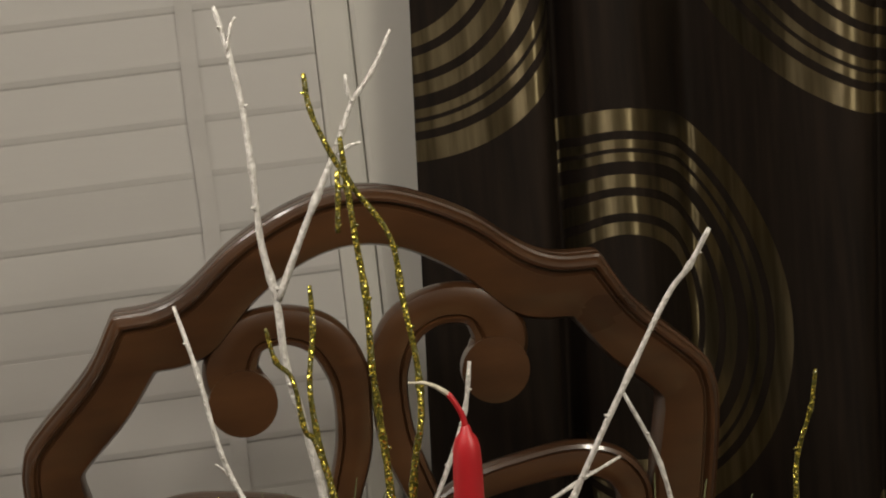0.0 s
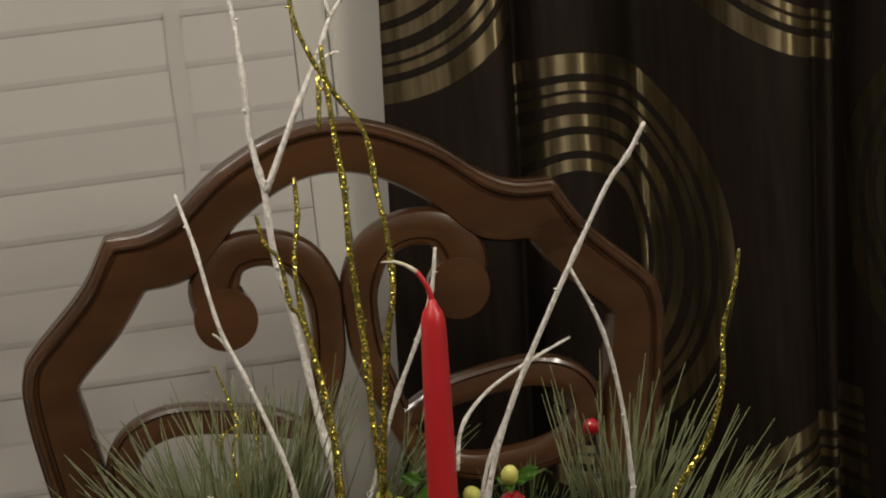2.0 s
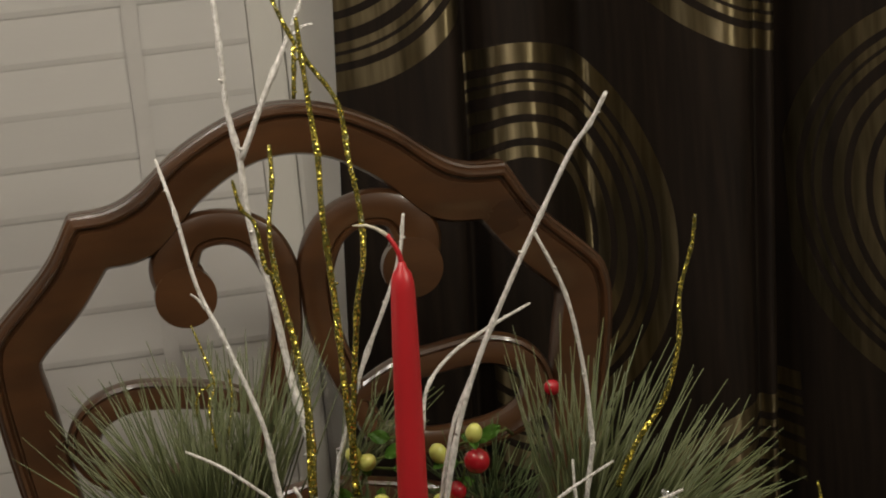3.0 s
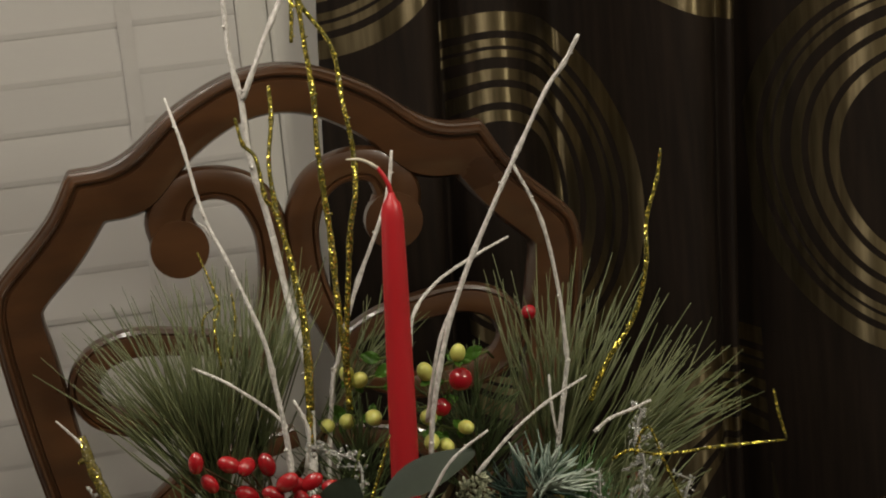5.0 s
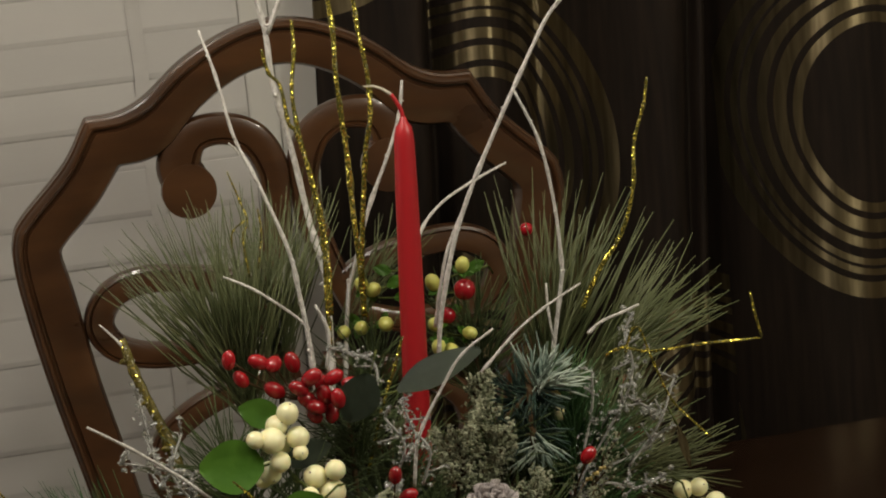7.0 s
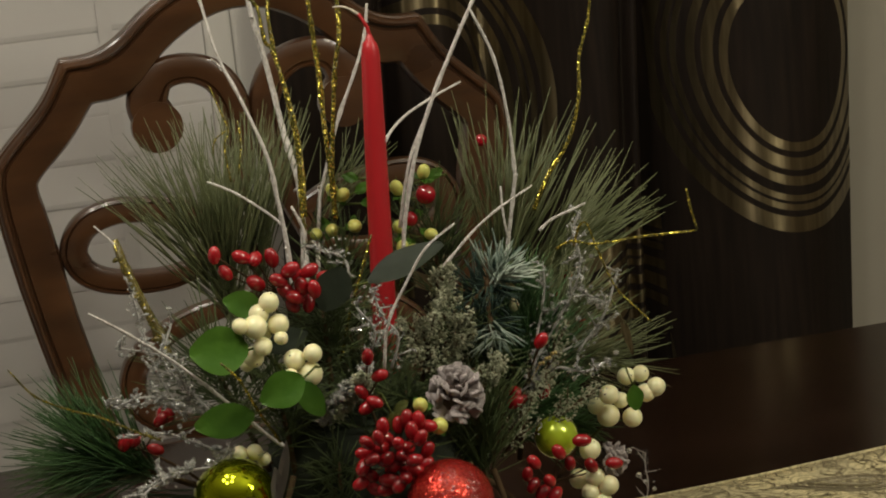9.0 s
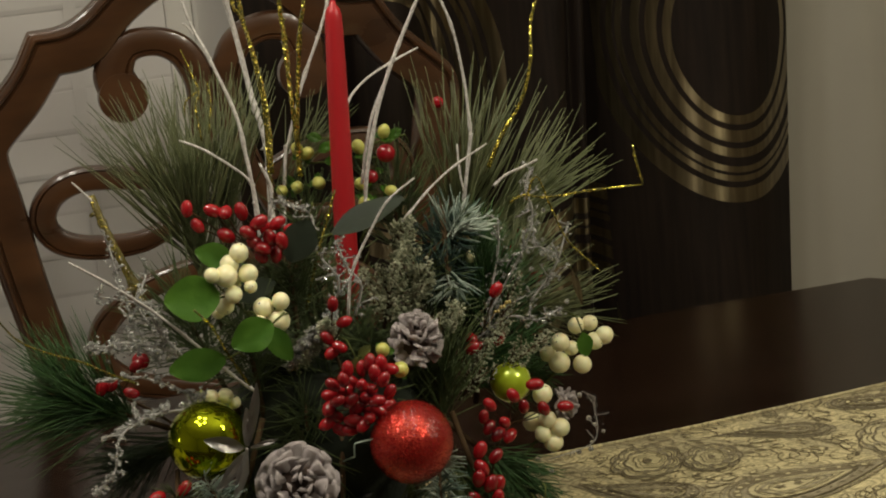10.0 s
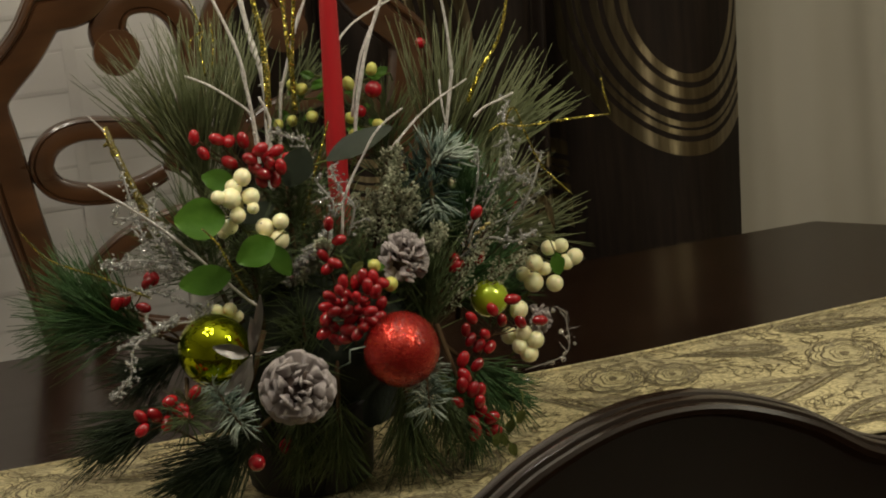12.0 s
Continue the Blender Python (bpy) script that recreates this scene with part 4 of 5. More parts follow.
def ball(spots, kind):
    x, y, z, r = spots[0]
    label = {"green": "shiny lime green glass ball ornament", "lime": "small satin lime green ball ornament", "red": "red glittered round ball ornament"}[kind]
    th = thing("ball_ornament", Matrix.Translation((x, y, z)) @ pose(0, 0, 0, -70, 15, 20), label, "ornament", "ball ornaments in the arrangement")
    bm = lathe(bmesh.new(), [(r * math.sin(math.pi * k / 32), -r * math.cos(math.pi * k / 32)) for k in range(33)], 48)
    part("ball", bm, {"green": green_chrome, "lime": lime_satin, "red": glitter_red}[kind], th)
    part("cap", lathe(bmesh.new(), [(0, r * 0.97), (r * 0.2, r * 0.97), (r * 0.2, r * 1.12), (0, r * 1.13)], 16), cap_gold, th, "small gold metal cap")


def scale_mesh():
    """One thick, round-ended cone scale along +x, of unit length."""
    bm = bmesh.new()
    rows = []
    for t, w, th, z in ((0, 0.12, 0.10, 0), (0.35, 0.20, 0.11, 0.02), (0.7, 0.40, 0.11, 0.05), (0.92, 0.42, 0.13, 0.10), (1.0, 0.28, 0.08, 0.15)):
        rows.append([bm.verts.new((t, w * s, z + th * u)) for s, u in ((-1, 0), (-0.5, 0.75), (0, 1.1), (0.5, 0.75), (1, 0), (0, -0.5))])
    for a, b in zip(rows, rows[1:]):
        for k in range(6):
            bm.faces.new((a[k], a[(k + 1) % 6], b[(k + 1) % 6], b[k]))
    bm.faces.new(rows[-1])
    bmesh.ops.recalc_face_normals(bm, faces=bm.faces)
    for f in bm.faces:
        f.smooth = True
    me = bpy.data.meshes.new("scale")
    bm.to_mesh(me)
    bm.free()
    me.materials.append(cone_frost)
    return me


cone_scale = scale_mesh()


def cone(spots, axis=(-0.15, -1, 0.35), stretch=1.0, seed=3, ruffle=8):
    x, y, z, r = spots[0]
    a = Vector(axis).normalized()
    th = thing("pine_cone", Matrix.Translation((x, y, z)) @ a.to_track_quat("Z", "Y").to_matrix().to_4x4(), "frosted grey pine cone wired into the arrangement", "pine cone", "pine cones in the arrangement")
    part("core", lathe(bmesh.new(), [(0, -r * 0.8), (r * 0.55, -r * 0.5), (r * 0.6, 0), (r * 0.4, r * 0.45 * stretch), (0, r * 0.7 * stretch)], 16), cone_core, th, "dark brown core")
    rnd = random.Random(seed)
    n = 74
    for k in range(n):
        f = (k + 0.5) / n
        polar = 0.03 + 2.0 * f ** 0.60
        turn = k * 2.39996
        d = Vector((math.sin(polar) * math.cos(turn), math.sin(polar) * math.sin(turn), math.cos(polar) * stretch))
        length = r * (0.50 + 0.18 * min(1, f * 2.5)) * rnd.uniform(0.92, 1.08)
        start = d * r * (0.98) - d.normalized() * length
        q = d.normalized().to_track_quat("X", "Z").to_matrix()
        # the upper side of each scale turns towards the tip of the cone
        zax = (Vector((0, 0, 1)) - d.normalized() * d.normalized().z)
        if zax.length > 0.02:
            zax.normalize()
            xax = d.normalized()
            q = Matrix((xax, zax.cross(xax), zax)).transposed()
        ob = new("scale", cone_scale)
        ob.parent = th
        w = length * rnd.uniform(0.75, 1.0) * (0.75 if f < 0.12 else 1)
        ob.matrix_local = Matrix.Translation(start) @ q.to_4x4() @ pose(0, 0, 0, rnd.gauss(0, ruffle * 1.6), rnd.gauss(0, ruffle), rnd.gauss(0, ruffle)) @ Matrix.Diagonal((length * rnd.uniform(1 - 0.012 * ruffle, 1 + 0.008 * ruffle), w, length, 1))
    return th


def needle(bm, a, b, r, bend):
    """A thin three-sided needle with one bend."""
    d = (b - a)
    side = d.cross(Vector((0.3, 1, 0.2))).normalized()
    up = side.cross(d).normalized()
    mid = a + d * 0.55 + bend
    ring = []
    for c, k in ((a, 0.7), (mid, 1.0)):
        ring.append([bm.verts.new(c + (side * math.cos(j * 2.0944) + up * math.sin(j * 2.0944)) * r * k) for j in range(3)])
    tip = [bm.verts.new(b + (side * math.cos(j * 2.0944) + up * math.sin(j * 2.0944)) * r * 0.35) for j in range(3)]
    for p, q in ((ring[0], ring[1]), (ring[1], tip)):
        for j in range(3):
            bm.faces.new((p[j], p[(j + 1) % 3], q[(j + 1) % 3], q[j]))
    bm.faces.new(tip)


def pine_fan(base, angles, lengths, count, depth, r, mat, label, seed, stem=0.05, name="pine_sprig", lean=0.0, droop=0.0):
    """A long-needled sprig: needles fan out between two angles from the upright, in the plane that faces the table's near side."""
    rnd = random.Random(seed)
    th = thing(name, Matrix.Translation(base), label, "greenery", "sprigs in the arrangement")
    mid = radians(sum(angles) / 2)
    d = Vector((math.sin(mid), lean, math.cos(mid)))
    bm = bmesh.new()
    for k in range(count):
        ang = radians(rnd.uniform(*angles))
        s = rnd.random()
        a = d * stem * s + Vector((rnd.uniform(-1, 1), rnd.uniform(-1, 1), rnd.uniform(-1, 1))) * 0.006
        w = Vector((math.sin(ang), lean + rnd.uniform(-depth, depth), math.cos(ang))).normalized()
        length = rnd.uniform(*lengths) * (1 - 0.25 * s)
        bend = Vector((rnd.uniform(-1, 1), rnd.uniform(-1, 1), rnd.uniform(-1, 1) - droop)) * length * 0.05
        needle(bm, a, a + w * length, r * rnd.uniform(0.8, 1.2), bend)
    tagged(part("needles", bm, mat, th), kind="stuff")
    part("stem", tube(bmesh.new(), [-d * 0.05, Vector((0, 0, 0)), d * stem], [0.0025, 0.0022, 0.0014], 7), stem_brown, th)
    return th


def round_sprig(base, tip, length, count, r, mat, label, seed, name="fir_sprig", sweep=0.35):
    """A short-needled sprig: needles stand all round a stem."""
    rnd = random.Random(seed)
    base, tip = Vector(base), Vector(tip)
    th = thing(name, Matrix.Translation(base), label, "greenery", "sprigs in the arrangement")
    d = (tip - base).normalized()
    side = d.cross(Vector((0.2, 0.4, 1))).normalized()
    up = side.cross(d)
    bm = bmesh.new()
    for k in range(count):
        s = rnd.random()
        t = rnd.uniform(0, math.tau)
        w = (side * math.cos(t) + up * math.sin(t) + d * (sweep + 1.2 * max(0, s - 0.75) / 0.25 * rnd.random())).normalized()
        a = (tip - base) * s
        l = length * rnd.uniform(0.7, 1.1)
        needle(bm, a, a + w * l, r * rnd.uniform(0.85, 1.15), Vector((rnd.uniform(-1, 1), rnd.uniform(-1, 1), rnd.uniform(-1, 1))) * l * 0.05)
    tagged(part("needles", bm, mat, th), kind="stuff")
    part("stem", tube(bmesh.new(), [-d * 0.03, Vector((0, 0, 0)), tip - base], [0.0022, 0.002, 0.001], 6), stem_brown, th)
    return th


def scrap(bm, c, r, rnd):
    """A tiny uneven lump with six corners."""
    q = Euler((rnd.uniform(0, 3), rnd.uniform(0, 3), rnd.uniform(0, 3))).to_matrix()
    v = [bm.verts.new(c + q @ Vector(p) * r * rnd.uniform(0.75, 1.25)) for p in ((1, 0, 0), (-1, 0, 0), (0, 0.8, 0), (0, -0.8, 0), (0, 0, 1.6), (0, 0, -1.6))]
    for a, b, c2 in ((0, 2, 4), (2, 1, 4), (1, 3, 4), (3, 0, 4), (2, 0, 5), (1, 2, 5), (3, 1, 5), (0, 3, 5)):
        bm.faces.new((v[a], v[b], v[c2]))


def cedar(base, tip, spread, count, mat, label, seed, grain=0.0012, name="cedar_sprig"):
    """A frosted scale-leaved sprig: side shoots covered with tiny lumps."""
    rnd = random.Random(seed)
    base, tip = Vector(base), Vector(tip)
    th = thing(name, Matrix.Translation(base), label, "greenery", "sprigs in the arrangement")
    d = tip - base
    leaves, wood = bmesh.new(), bmesh.new()
    tube(wood, [Vector(), d * 0.5, d], [0.0016, 0.0012, 0.0006], 5)
    shoots = 16
    for k in range(shoots):
        s = 0.1 + 0.85 * k / shoots
        side = Vector((rnd.uniform(-1, 1), rnd.uniform(-0.8, 0.4), rnd.uniform(-0.2, 0.6))).normalized()
        w = (d.normalized() * 1.1 + side * 0.9).normalized()
        l = spread * (1.15 - 0.7 * s) * rnd.uniform(0.7, 1.2)
        a = d * s
        tube(wood, [a, a + w * l], [0.0008, 0.0004], 4)
        for j in range(int(1.7 * count / shoots)):
            f = rnd.random()
            scrap(leaves, a + w * l * f + Vector((rnd.gauss(0, 1), rnd.gauss(0, 1), rnd.gauss(0, 1))) * 0.0028 * (1.2 - f * 0.6), grain * rnd.uniform(0.6, 1.2), rnd)
    tagged(part("foliage", leaves, mat, th, smooth=False), kind="stuff")
    tagged(part("stem", wood, stem_brown, th), kind="stuff")
    return th


glass_clear = material("glass_clear", (0.95, 0.95, 0.93), 0.04, spec=0.6)
glass_clear.node_tree.nodes["Principled BSDF"].inputs["Transmission Weight"].default_value = 0.85
GLASS_BEAD = ball_mesh("glass_bead", glass_clear, 1.0, 10, 6)
GOLD_BEAD = ball_mesh("gold_bead", cap_gold, 1.0, 10, 6)


def ice_twig(pts, count, seed, grain=0.0022, drops=0, stem=0.0009):
    """A thin silvery twig crusted with clear beads."""
    rnd = random.Random(seed)
    line = smooth_line(pts, 6)
    base = line[-1]
    th = thing("iced_twig", Matrix.Translation(base), "thin twig crusted with clear icy beads", "twig", "iced twigs in the arrangement")
    bm = bmesh.new()
    tube(bm, [p - base for p in line], stem, 5)
    beads = bmesh.new()
    for k in range(int(count * 0.7)):
        p = line[rnd.randrange(len(line))] - base + Vector((rnd.gauss(0, 1), rnd.gauss(0, 1), rnd.gauss(0, 1))) * 0.0026
        scrap(beads, p, grain * rnd.uniform(0.3, 0.8), rnd)
    for k in range(0, len(line) - 2, 4):
        a = line[k] - base
        w = Vector((rnd.uniform(-1, 1), rnd.uniform(-0.6, 0.4), rnd.uniform(-0.3, 1))).normalized() * rnd.uniform(0.008, 0.016)
        tube(bm, [a, a + w], [stem * 0.9, stem * 0.55], 4)
        for j in range(5):
            scrap(beads, a + w * (j / 4) + Vector((rnd.gauss(0, 1), rnd.gauss(0, 1), rnd.gauss(0, 1))) * 0.001, grain * rnd.uniform(0.5, 0.9), rnd)
    part("stem", bm, ice_stem, th)
    tagged(part("bead_crust", beads, ice_bead, th, "clear icy beads", smooth=False), kind="stuff")
    for k in range(drops):
        p = line[rnd.randrange(len(line))] - base + Vector((rnd.gauss(0, 1), rnd.gauss(0, 0.6) - 0.6, rnd.gauss(0, 1))) * 0.006
        ob = new("glass_bead", GLASS_BEAD)
        ob.parent = th
        ob.matrix_local = Matrix.Translation(p) @ Matrix.Scale(rnd.uniform(0.0016, 0.0026), 4)
    return th


OLIVE = "long-needled olive green pine sprig in the arrangement"
GREEN = "deep green pine sprig low in the arrangement"
pine_fan((-0.108, 0.03, 1.01), (-43, 24), (0.09, 0.170), 230, 0.35, 0.00078, needle_olive, OLIVE, 1)
pine_fan((-0.085, 0.05, 1.02), (-25, 30), (0.10, 0.165), 90, 0.3, 0.00078, needle_olive, OLIVE, 2)
pine_fan((0.102, 0.03, 0.995), (-14, 40), (0.09, 0.162), 125, 0.35, 0.00078, needle_olive, OLIVE, 3)
pine_fan((0.110, 0.02, 0.99), (25, 72), (0.08, 0.150), 120, 0.35, 0.00078, needle_olive, OLIVE, 4)
pine_fan((-0.035, 0.06, 1.06), (15, 60), (0.05, 0.08), 40, 0.4, 0.0006, needle_olive, OLIVE, 5)
pine_fan((0.13, 0.02, 0.94), (60, 125), (0.05, 0.09), 110, 0.4, 0.0006, needle_olive, OLIVE, 6)
pine_fan((-0.190, -0.03, 0.920), (-115, -10), (0.05, 0.105), 420, 0.5, 0.00062, needle_green, GREEN, 7)
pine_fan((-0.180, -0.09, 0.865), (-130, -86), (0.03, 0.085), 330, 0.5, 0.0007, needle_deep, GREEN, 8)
pine_fan((0.085, -0.06, 0.850), (95, 178), (0.03, 0.066), 260, 0.5, 0.0006, needle_green, GREEN, 9)
pine_fan((0.045, -0.10, 0.86), (120, 215), (0.04, 0.075), 120, 0.5, 0.0006, needle_dark, GREEN, 10)
pine_fan((-0.12, -0.02, 0.95), (-100, 60), (0.05, 0.09), 170, 0.6, 0.0006, needle_dark, GREEN, 11)
pine_fan((0.08, 0.0, 0.93), (-60, 100), (0.05, 0.085), 170, 0.6, 0.0006, needle_dark, GREEN, 12)
pine_fan((-0.02, -0.02, 0.93), (-80, 80), (0.04, 0.08), 170, 0.6, 0.0006, needle_dark, GREEN, 13)
pine_fan((-0.06, -0.08, 0.87), (-150, 150), (0.03, 0.06), 150, 0.6, 0.0006, needle_dark, GREEN, 14)
pine_fan((0.09, 0.01, 0.90), (20, 130), (0.04, 0.07), 160, 0.6, 0.0006, needle_green, GREEN, 15)
pine_fan((-0.02, 0.03, 0.99), (-60, 60), (0.04, 0.08), 120, 0.5, 0.0006, needle_dark, GREEN, 16)
pine_fan((0.06, 0.05, 1.0), (-60, 60), (0.05, 0.09), 120, 0.5, 0.0006, needle_dark, GREEN, 17)
pine_fan((-0.04, -0.09, 0.845), (130, 240), (0.035, 0.065), 150, 0.5, 0.0006, needle_dark, GREEN, 18)
pine_fan((0.06, -0.05, 0.85), (110, 200), (0.05, 0.08), 170, 0.5, 0.0006, needle_dark, GREEN, 19)
pine_fan((-0.11, -0.07, 0.865), (150, 250), (0.04, 0.07), 150, 0.5, 0.0006, needle_dark, GREEN, 20)
pine_fan((0.0, -0.06, 0.91), (-110, 110), (0.03, 0.06), 170, 0.7, 0.0006, needle_dark, GREEN, 26)
pine_fan((-0.09, -0.05, 0.93), (-120, 110), (0.04, 0.07), 170, 0.7, 0.0006, needle_dark, GREEN, 27)
pine_fan((0.05, -0.04, 0.95), (-110, 110), (0.03, 0.06), 170, 0.7, 0.0006, needle_dark, GREEN, 28)
pine_fan((-0.05, -0.03, 0.98), (-100, 100), (0.03, 0.06), 150, 0.7, 0.0006, needle_dark, GREEN, 29)
pine_fan((0.11, 0.03, 0.88), (40, 140), (0.03, 0.055), 200, 0.7, 0.0006, needle_green, GREEN, 30)
pine_fan((0.115, 0.0, 0.945), (0, 75), (0.05, 0.095), 170, 0.4, 0.0006, needle_olive, OLIVE, 81)
pine_fan((0.10, -0.02, 0.955), (-35, 45), (0.04, 0.07), 170, 0.5, 0.0006, needle_green, GREEN, 82)
pine_fan((0.055, -0.06, 0.885), (-35, 45), (0.04, 0.075), 200, 0.4, 0.0006, needle_dark, GREEN, 61)
pine_fan((0.02, -0.05, 0.87), (-60, 80), (0.04, 0.07), 200, 0.5, 0.0006, needle_dark, GREEN, 62)
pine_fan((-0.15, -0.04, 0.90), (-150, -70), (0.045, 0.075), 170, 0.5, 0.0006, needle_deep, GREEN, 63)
pine_fan((0.10, -0.03, 0.93), (-40, 60), (0.05, 0.08), 200, 0.5, 0.0006, needle_green, GREEN, 64)
pine_fan((-0.03, -0.05, 0.90), (-80, 80), (0.04, 0.08), 200, 0.5, 0.0006, needle_dark, GREEN, 65)
pine_fan((0.02, -0.09, 0.85), (140, 220), (0.04, 0.075), 260, 0.5, 0.0006, needle_dark, GREEN, 66)
pine_fan((0.07, -0.08, 0.845), (130, 200), (0.035, 0.07), 240, 0.5, 0.0006, needle_green, GREEN, 67)
pine_fan((-0.07, -0.08, 0.85), (140, 230), (0.03, 0.06), 240, 0.5, 0.0006, needle_dark, GREEN, 68)
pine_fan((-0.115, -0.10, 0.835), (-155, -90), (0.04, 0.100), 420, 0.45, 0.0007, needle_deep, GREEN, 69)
FIR = "short-needled frosted blue-green fir sprig in the arrangement"
round_sprig((0.070, 0.0, 1.0), (0.078, -0.045, 1.030), 0.034, 170, 0.0009, needle_fir, FIR, 21)
round_sprig((0.06, -0.02, 0.985), (0.074, -0.055, 1.002), 0.030, 80, 0.0009, needle_fir, FIR, 22)
pine_fan((0.080, -0.045, 1.030), (-25, 115), (0.022, 0.042), 60, 0.7, 0.0011, needle_blue, FIR, 71, 0.008, "fir_sprig", -0.3)
pine_fan((0.072, -0.055, 0.998), (110, 260), (0.018, 0.032), 26, 0.7, 0.0010, needle_blue, FIR, 72, 0.008, "fir_sprig", -0.3)
round_sprig((-0.150, -0.10, 0.885), (-0.137, -0.152, 0.858), 0.023, 150, 0.0007, needle_blue, FIR, 23)
round_sprig((0.035, -0.11, 0.87), (0.022, -0.158, 0.845), 0.024, 120, 0.0007, needle_blue, FIR, 24)
round_sprig((-0.17, -0.1, 0.875), (-0.178, -0.14, 0.865), 0.028, 90, 0.0007, needle_dark, GREEN, 25)
CED = "frosted grey-green cedar sprig in the arrangement"
cedar((0.014, -0.06, 0.965), (0.034, -0.07, 1.048), 0.034, 1000, cedar_frost, CED, 31)
cedar((0.03, -0.05, 0.955), (0.05, -0.065, 1.010), 0.03, 700, cedar_frost, CED, 32)
cedar((0.07, -0.06, 0.895), (0.112, -0.06, 0.955), 0.026, 330, cedar_frost, CED, 33, 0.001)
cedar((-0.06, -0.05, 0.94), (-0.035, -0.085, 0.985), 0.03, 700, cedar_frost, CED, 34)

cedar((0.095, -0.045, 0.925), (0.135, -0.05, 0.99), 0.024, 210, cedar_frost, CED, 36, 0.0009)
cedar((0.055, -0.06, 0.945), (0.072, -0.07, 0.975), 0.022, 350, cedar_frost, CED, 37)
cedar((0.10, -0.05, 0.905), (0.15, -0.055, 0.935), 0.022, 260, cedar_frost, CED, 38, 0.0009)
# iced twigs
ice_twig([(0.168, -0.045, 0.985), (0.15, -0.045, 0.972), (0.125, -0.045, 0.965)], 90, 54, 0.0018)
ice_twig([(0.12, -0.045, 1.035), (0.118, -0.045, 1.01), (0.108, -0.05, 0.98)], 90, 55, 0.0018)
ice_twig([(0.18, -0.04, 1.02), (0.165, -0.045, 0.99), (0.14, -0.05, 0.965)], 80, 56, 0.0016)
ice_twig([(-0.19, -0.03, 1.06), (-0.186, -0.04, 1.03), (-0.18, -0.05, 1.0), (-0.165, -0.06, 0.965)], 150, 41)
ice_twig([(-0.222, -0.07, 0.992), (-0.205, -0.07, 0.986), (-0.185, -0.07, 0.985), (-0.165, -0.06, 0.97)], 140, 42, 0.0028)
ice_twig([(-0.232, -0.10, 0.885), (-0.215, -0.10, 0.90), (-0.205, -0.09, 0.925), (-0.17, -0.08, 0.935)], 150, 43, 0.0026)
ice_twig([(-0.165, -0.04, 1.035), (-0.175, -0.05, 1.01), (-0.158, -0.06, 0.985), (-0.14, -0.06, 0.96)], 130, 44)
ice_twig([(0.150, -0.05, 1.073), (0.144, -0.05, 1.058), (0.148, -0.05, 1.04), (0.143, -0.05, 1.018), (0.125, -0.05, 0.99), (0.10, -0.05, 0.955)], 160, 45, 0.0022, 12)
ice_twig([(0.166, -0.05, 1.0), (0.155, -0.05, 1.006), (0.143, -0.05, 1.015)], 60, 46, 0.0022, 5)
ice_twig([(0.165, -0.05, 0.955), (0.145, -0.05, 0.948), (0.12, -0.05, 0.955), (0.09, -0.05, 0.94)], 80, 47, 0.002, 14)
ice_twig([(0.13, -0.04, 1.0), (0.115, -0.04, 0.98), (0.10, -0.05, 0.94)], 90, 48, 0.002, 14)
ice_twig([(-0.02, -0.075, 1.045), (-0.015, -0.08, 1.025), (-0.006, -0.085, 1.01), (-0.012, -0.08, 0.985)], 120, 49)
ice_twig([(-0.058, -0.02, 1.073), (-0.04, -0.02, 1.066), (-0.026, -0.02, 1.055), (-0.03, -0.03, 1.03)], 90, 50, 0.0021)
ice_twig([(-0.03, -0.08, 0.985), (-0.05, -0.08, 0.972), (-0.065, -0.07, 0.95)], 260, 51, 0.0036, 5)
ice_twig([(0.184, -0.06, 0.878), (0.183, -0.06, 0.868), (0.184, -0.06, 0.85), (0.176, -0.06, 0.838), (0.14, -0.06, 0.832)], 24, 52, 0.0010, 9, 0.0004)
ice_twig([(-0.03, -0.06, 1.03), (-0.02, -0.07, 1.01), (-0.035, -0.07, 0.98)], 120, 53)

ice_twig([(-0.214, -0.075, 0.989), (-0.194, -0.075, 0.992), (-0.163, -0.07, 0.981), (-0.14, -0.06, 0.96)], 110, 57, 0.003, 4)
ice_twig([(-0.216, -0.075, 0.965), (-0.184, -0.075, 0.963), (-0.15, -0.075, 0.945), (-0.125, -0.06, 0.93)], 90, 58, 0.0028, 4)
ice_twig([(-0.204, -0.08, 0.925), (-0.185, -0.08, 0.933), (-0.151, -0.08, 0.933), (-0.13, -0.06, 0.925)], 100, 59, 0.003, 3)
ice_twig([(-0.208, -0.075, 1.031), (-0.186, -0.075, 1.024), (-0.172, -0.075, 1.016), (-0.163, -0.07, 0.99)], 90, 60, 0.0026, 2)

# leaves
def leaf(at, along, length, width, mat, label, up=(0.05, -1, 0.3), fold=0.10, droop=0.06):
    root = Vector(at) - Vector(along).normalized() * length / 2
    th = thing("leaf", Matrix.Translation(root), label, "leaf", "leaves in the arrangement")
    leaf_part(th, (0, 0, 0), along, length, width, mat, "blade", up, fold, droop)
    d = Vector(along).normalized()
    part("leaf_stalk", tube(bmesh.new(), [Vector(), -d * 0.012 + Vector((0, 0.01, 0)), -d * 0.02 + Vector((0, 0.03, -0.01))], [0.0009, 0.0009, 0.001], 5), stem_green, th)


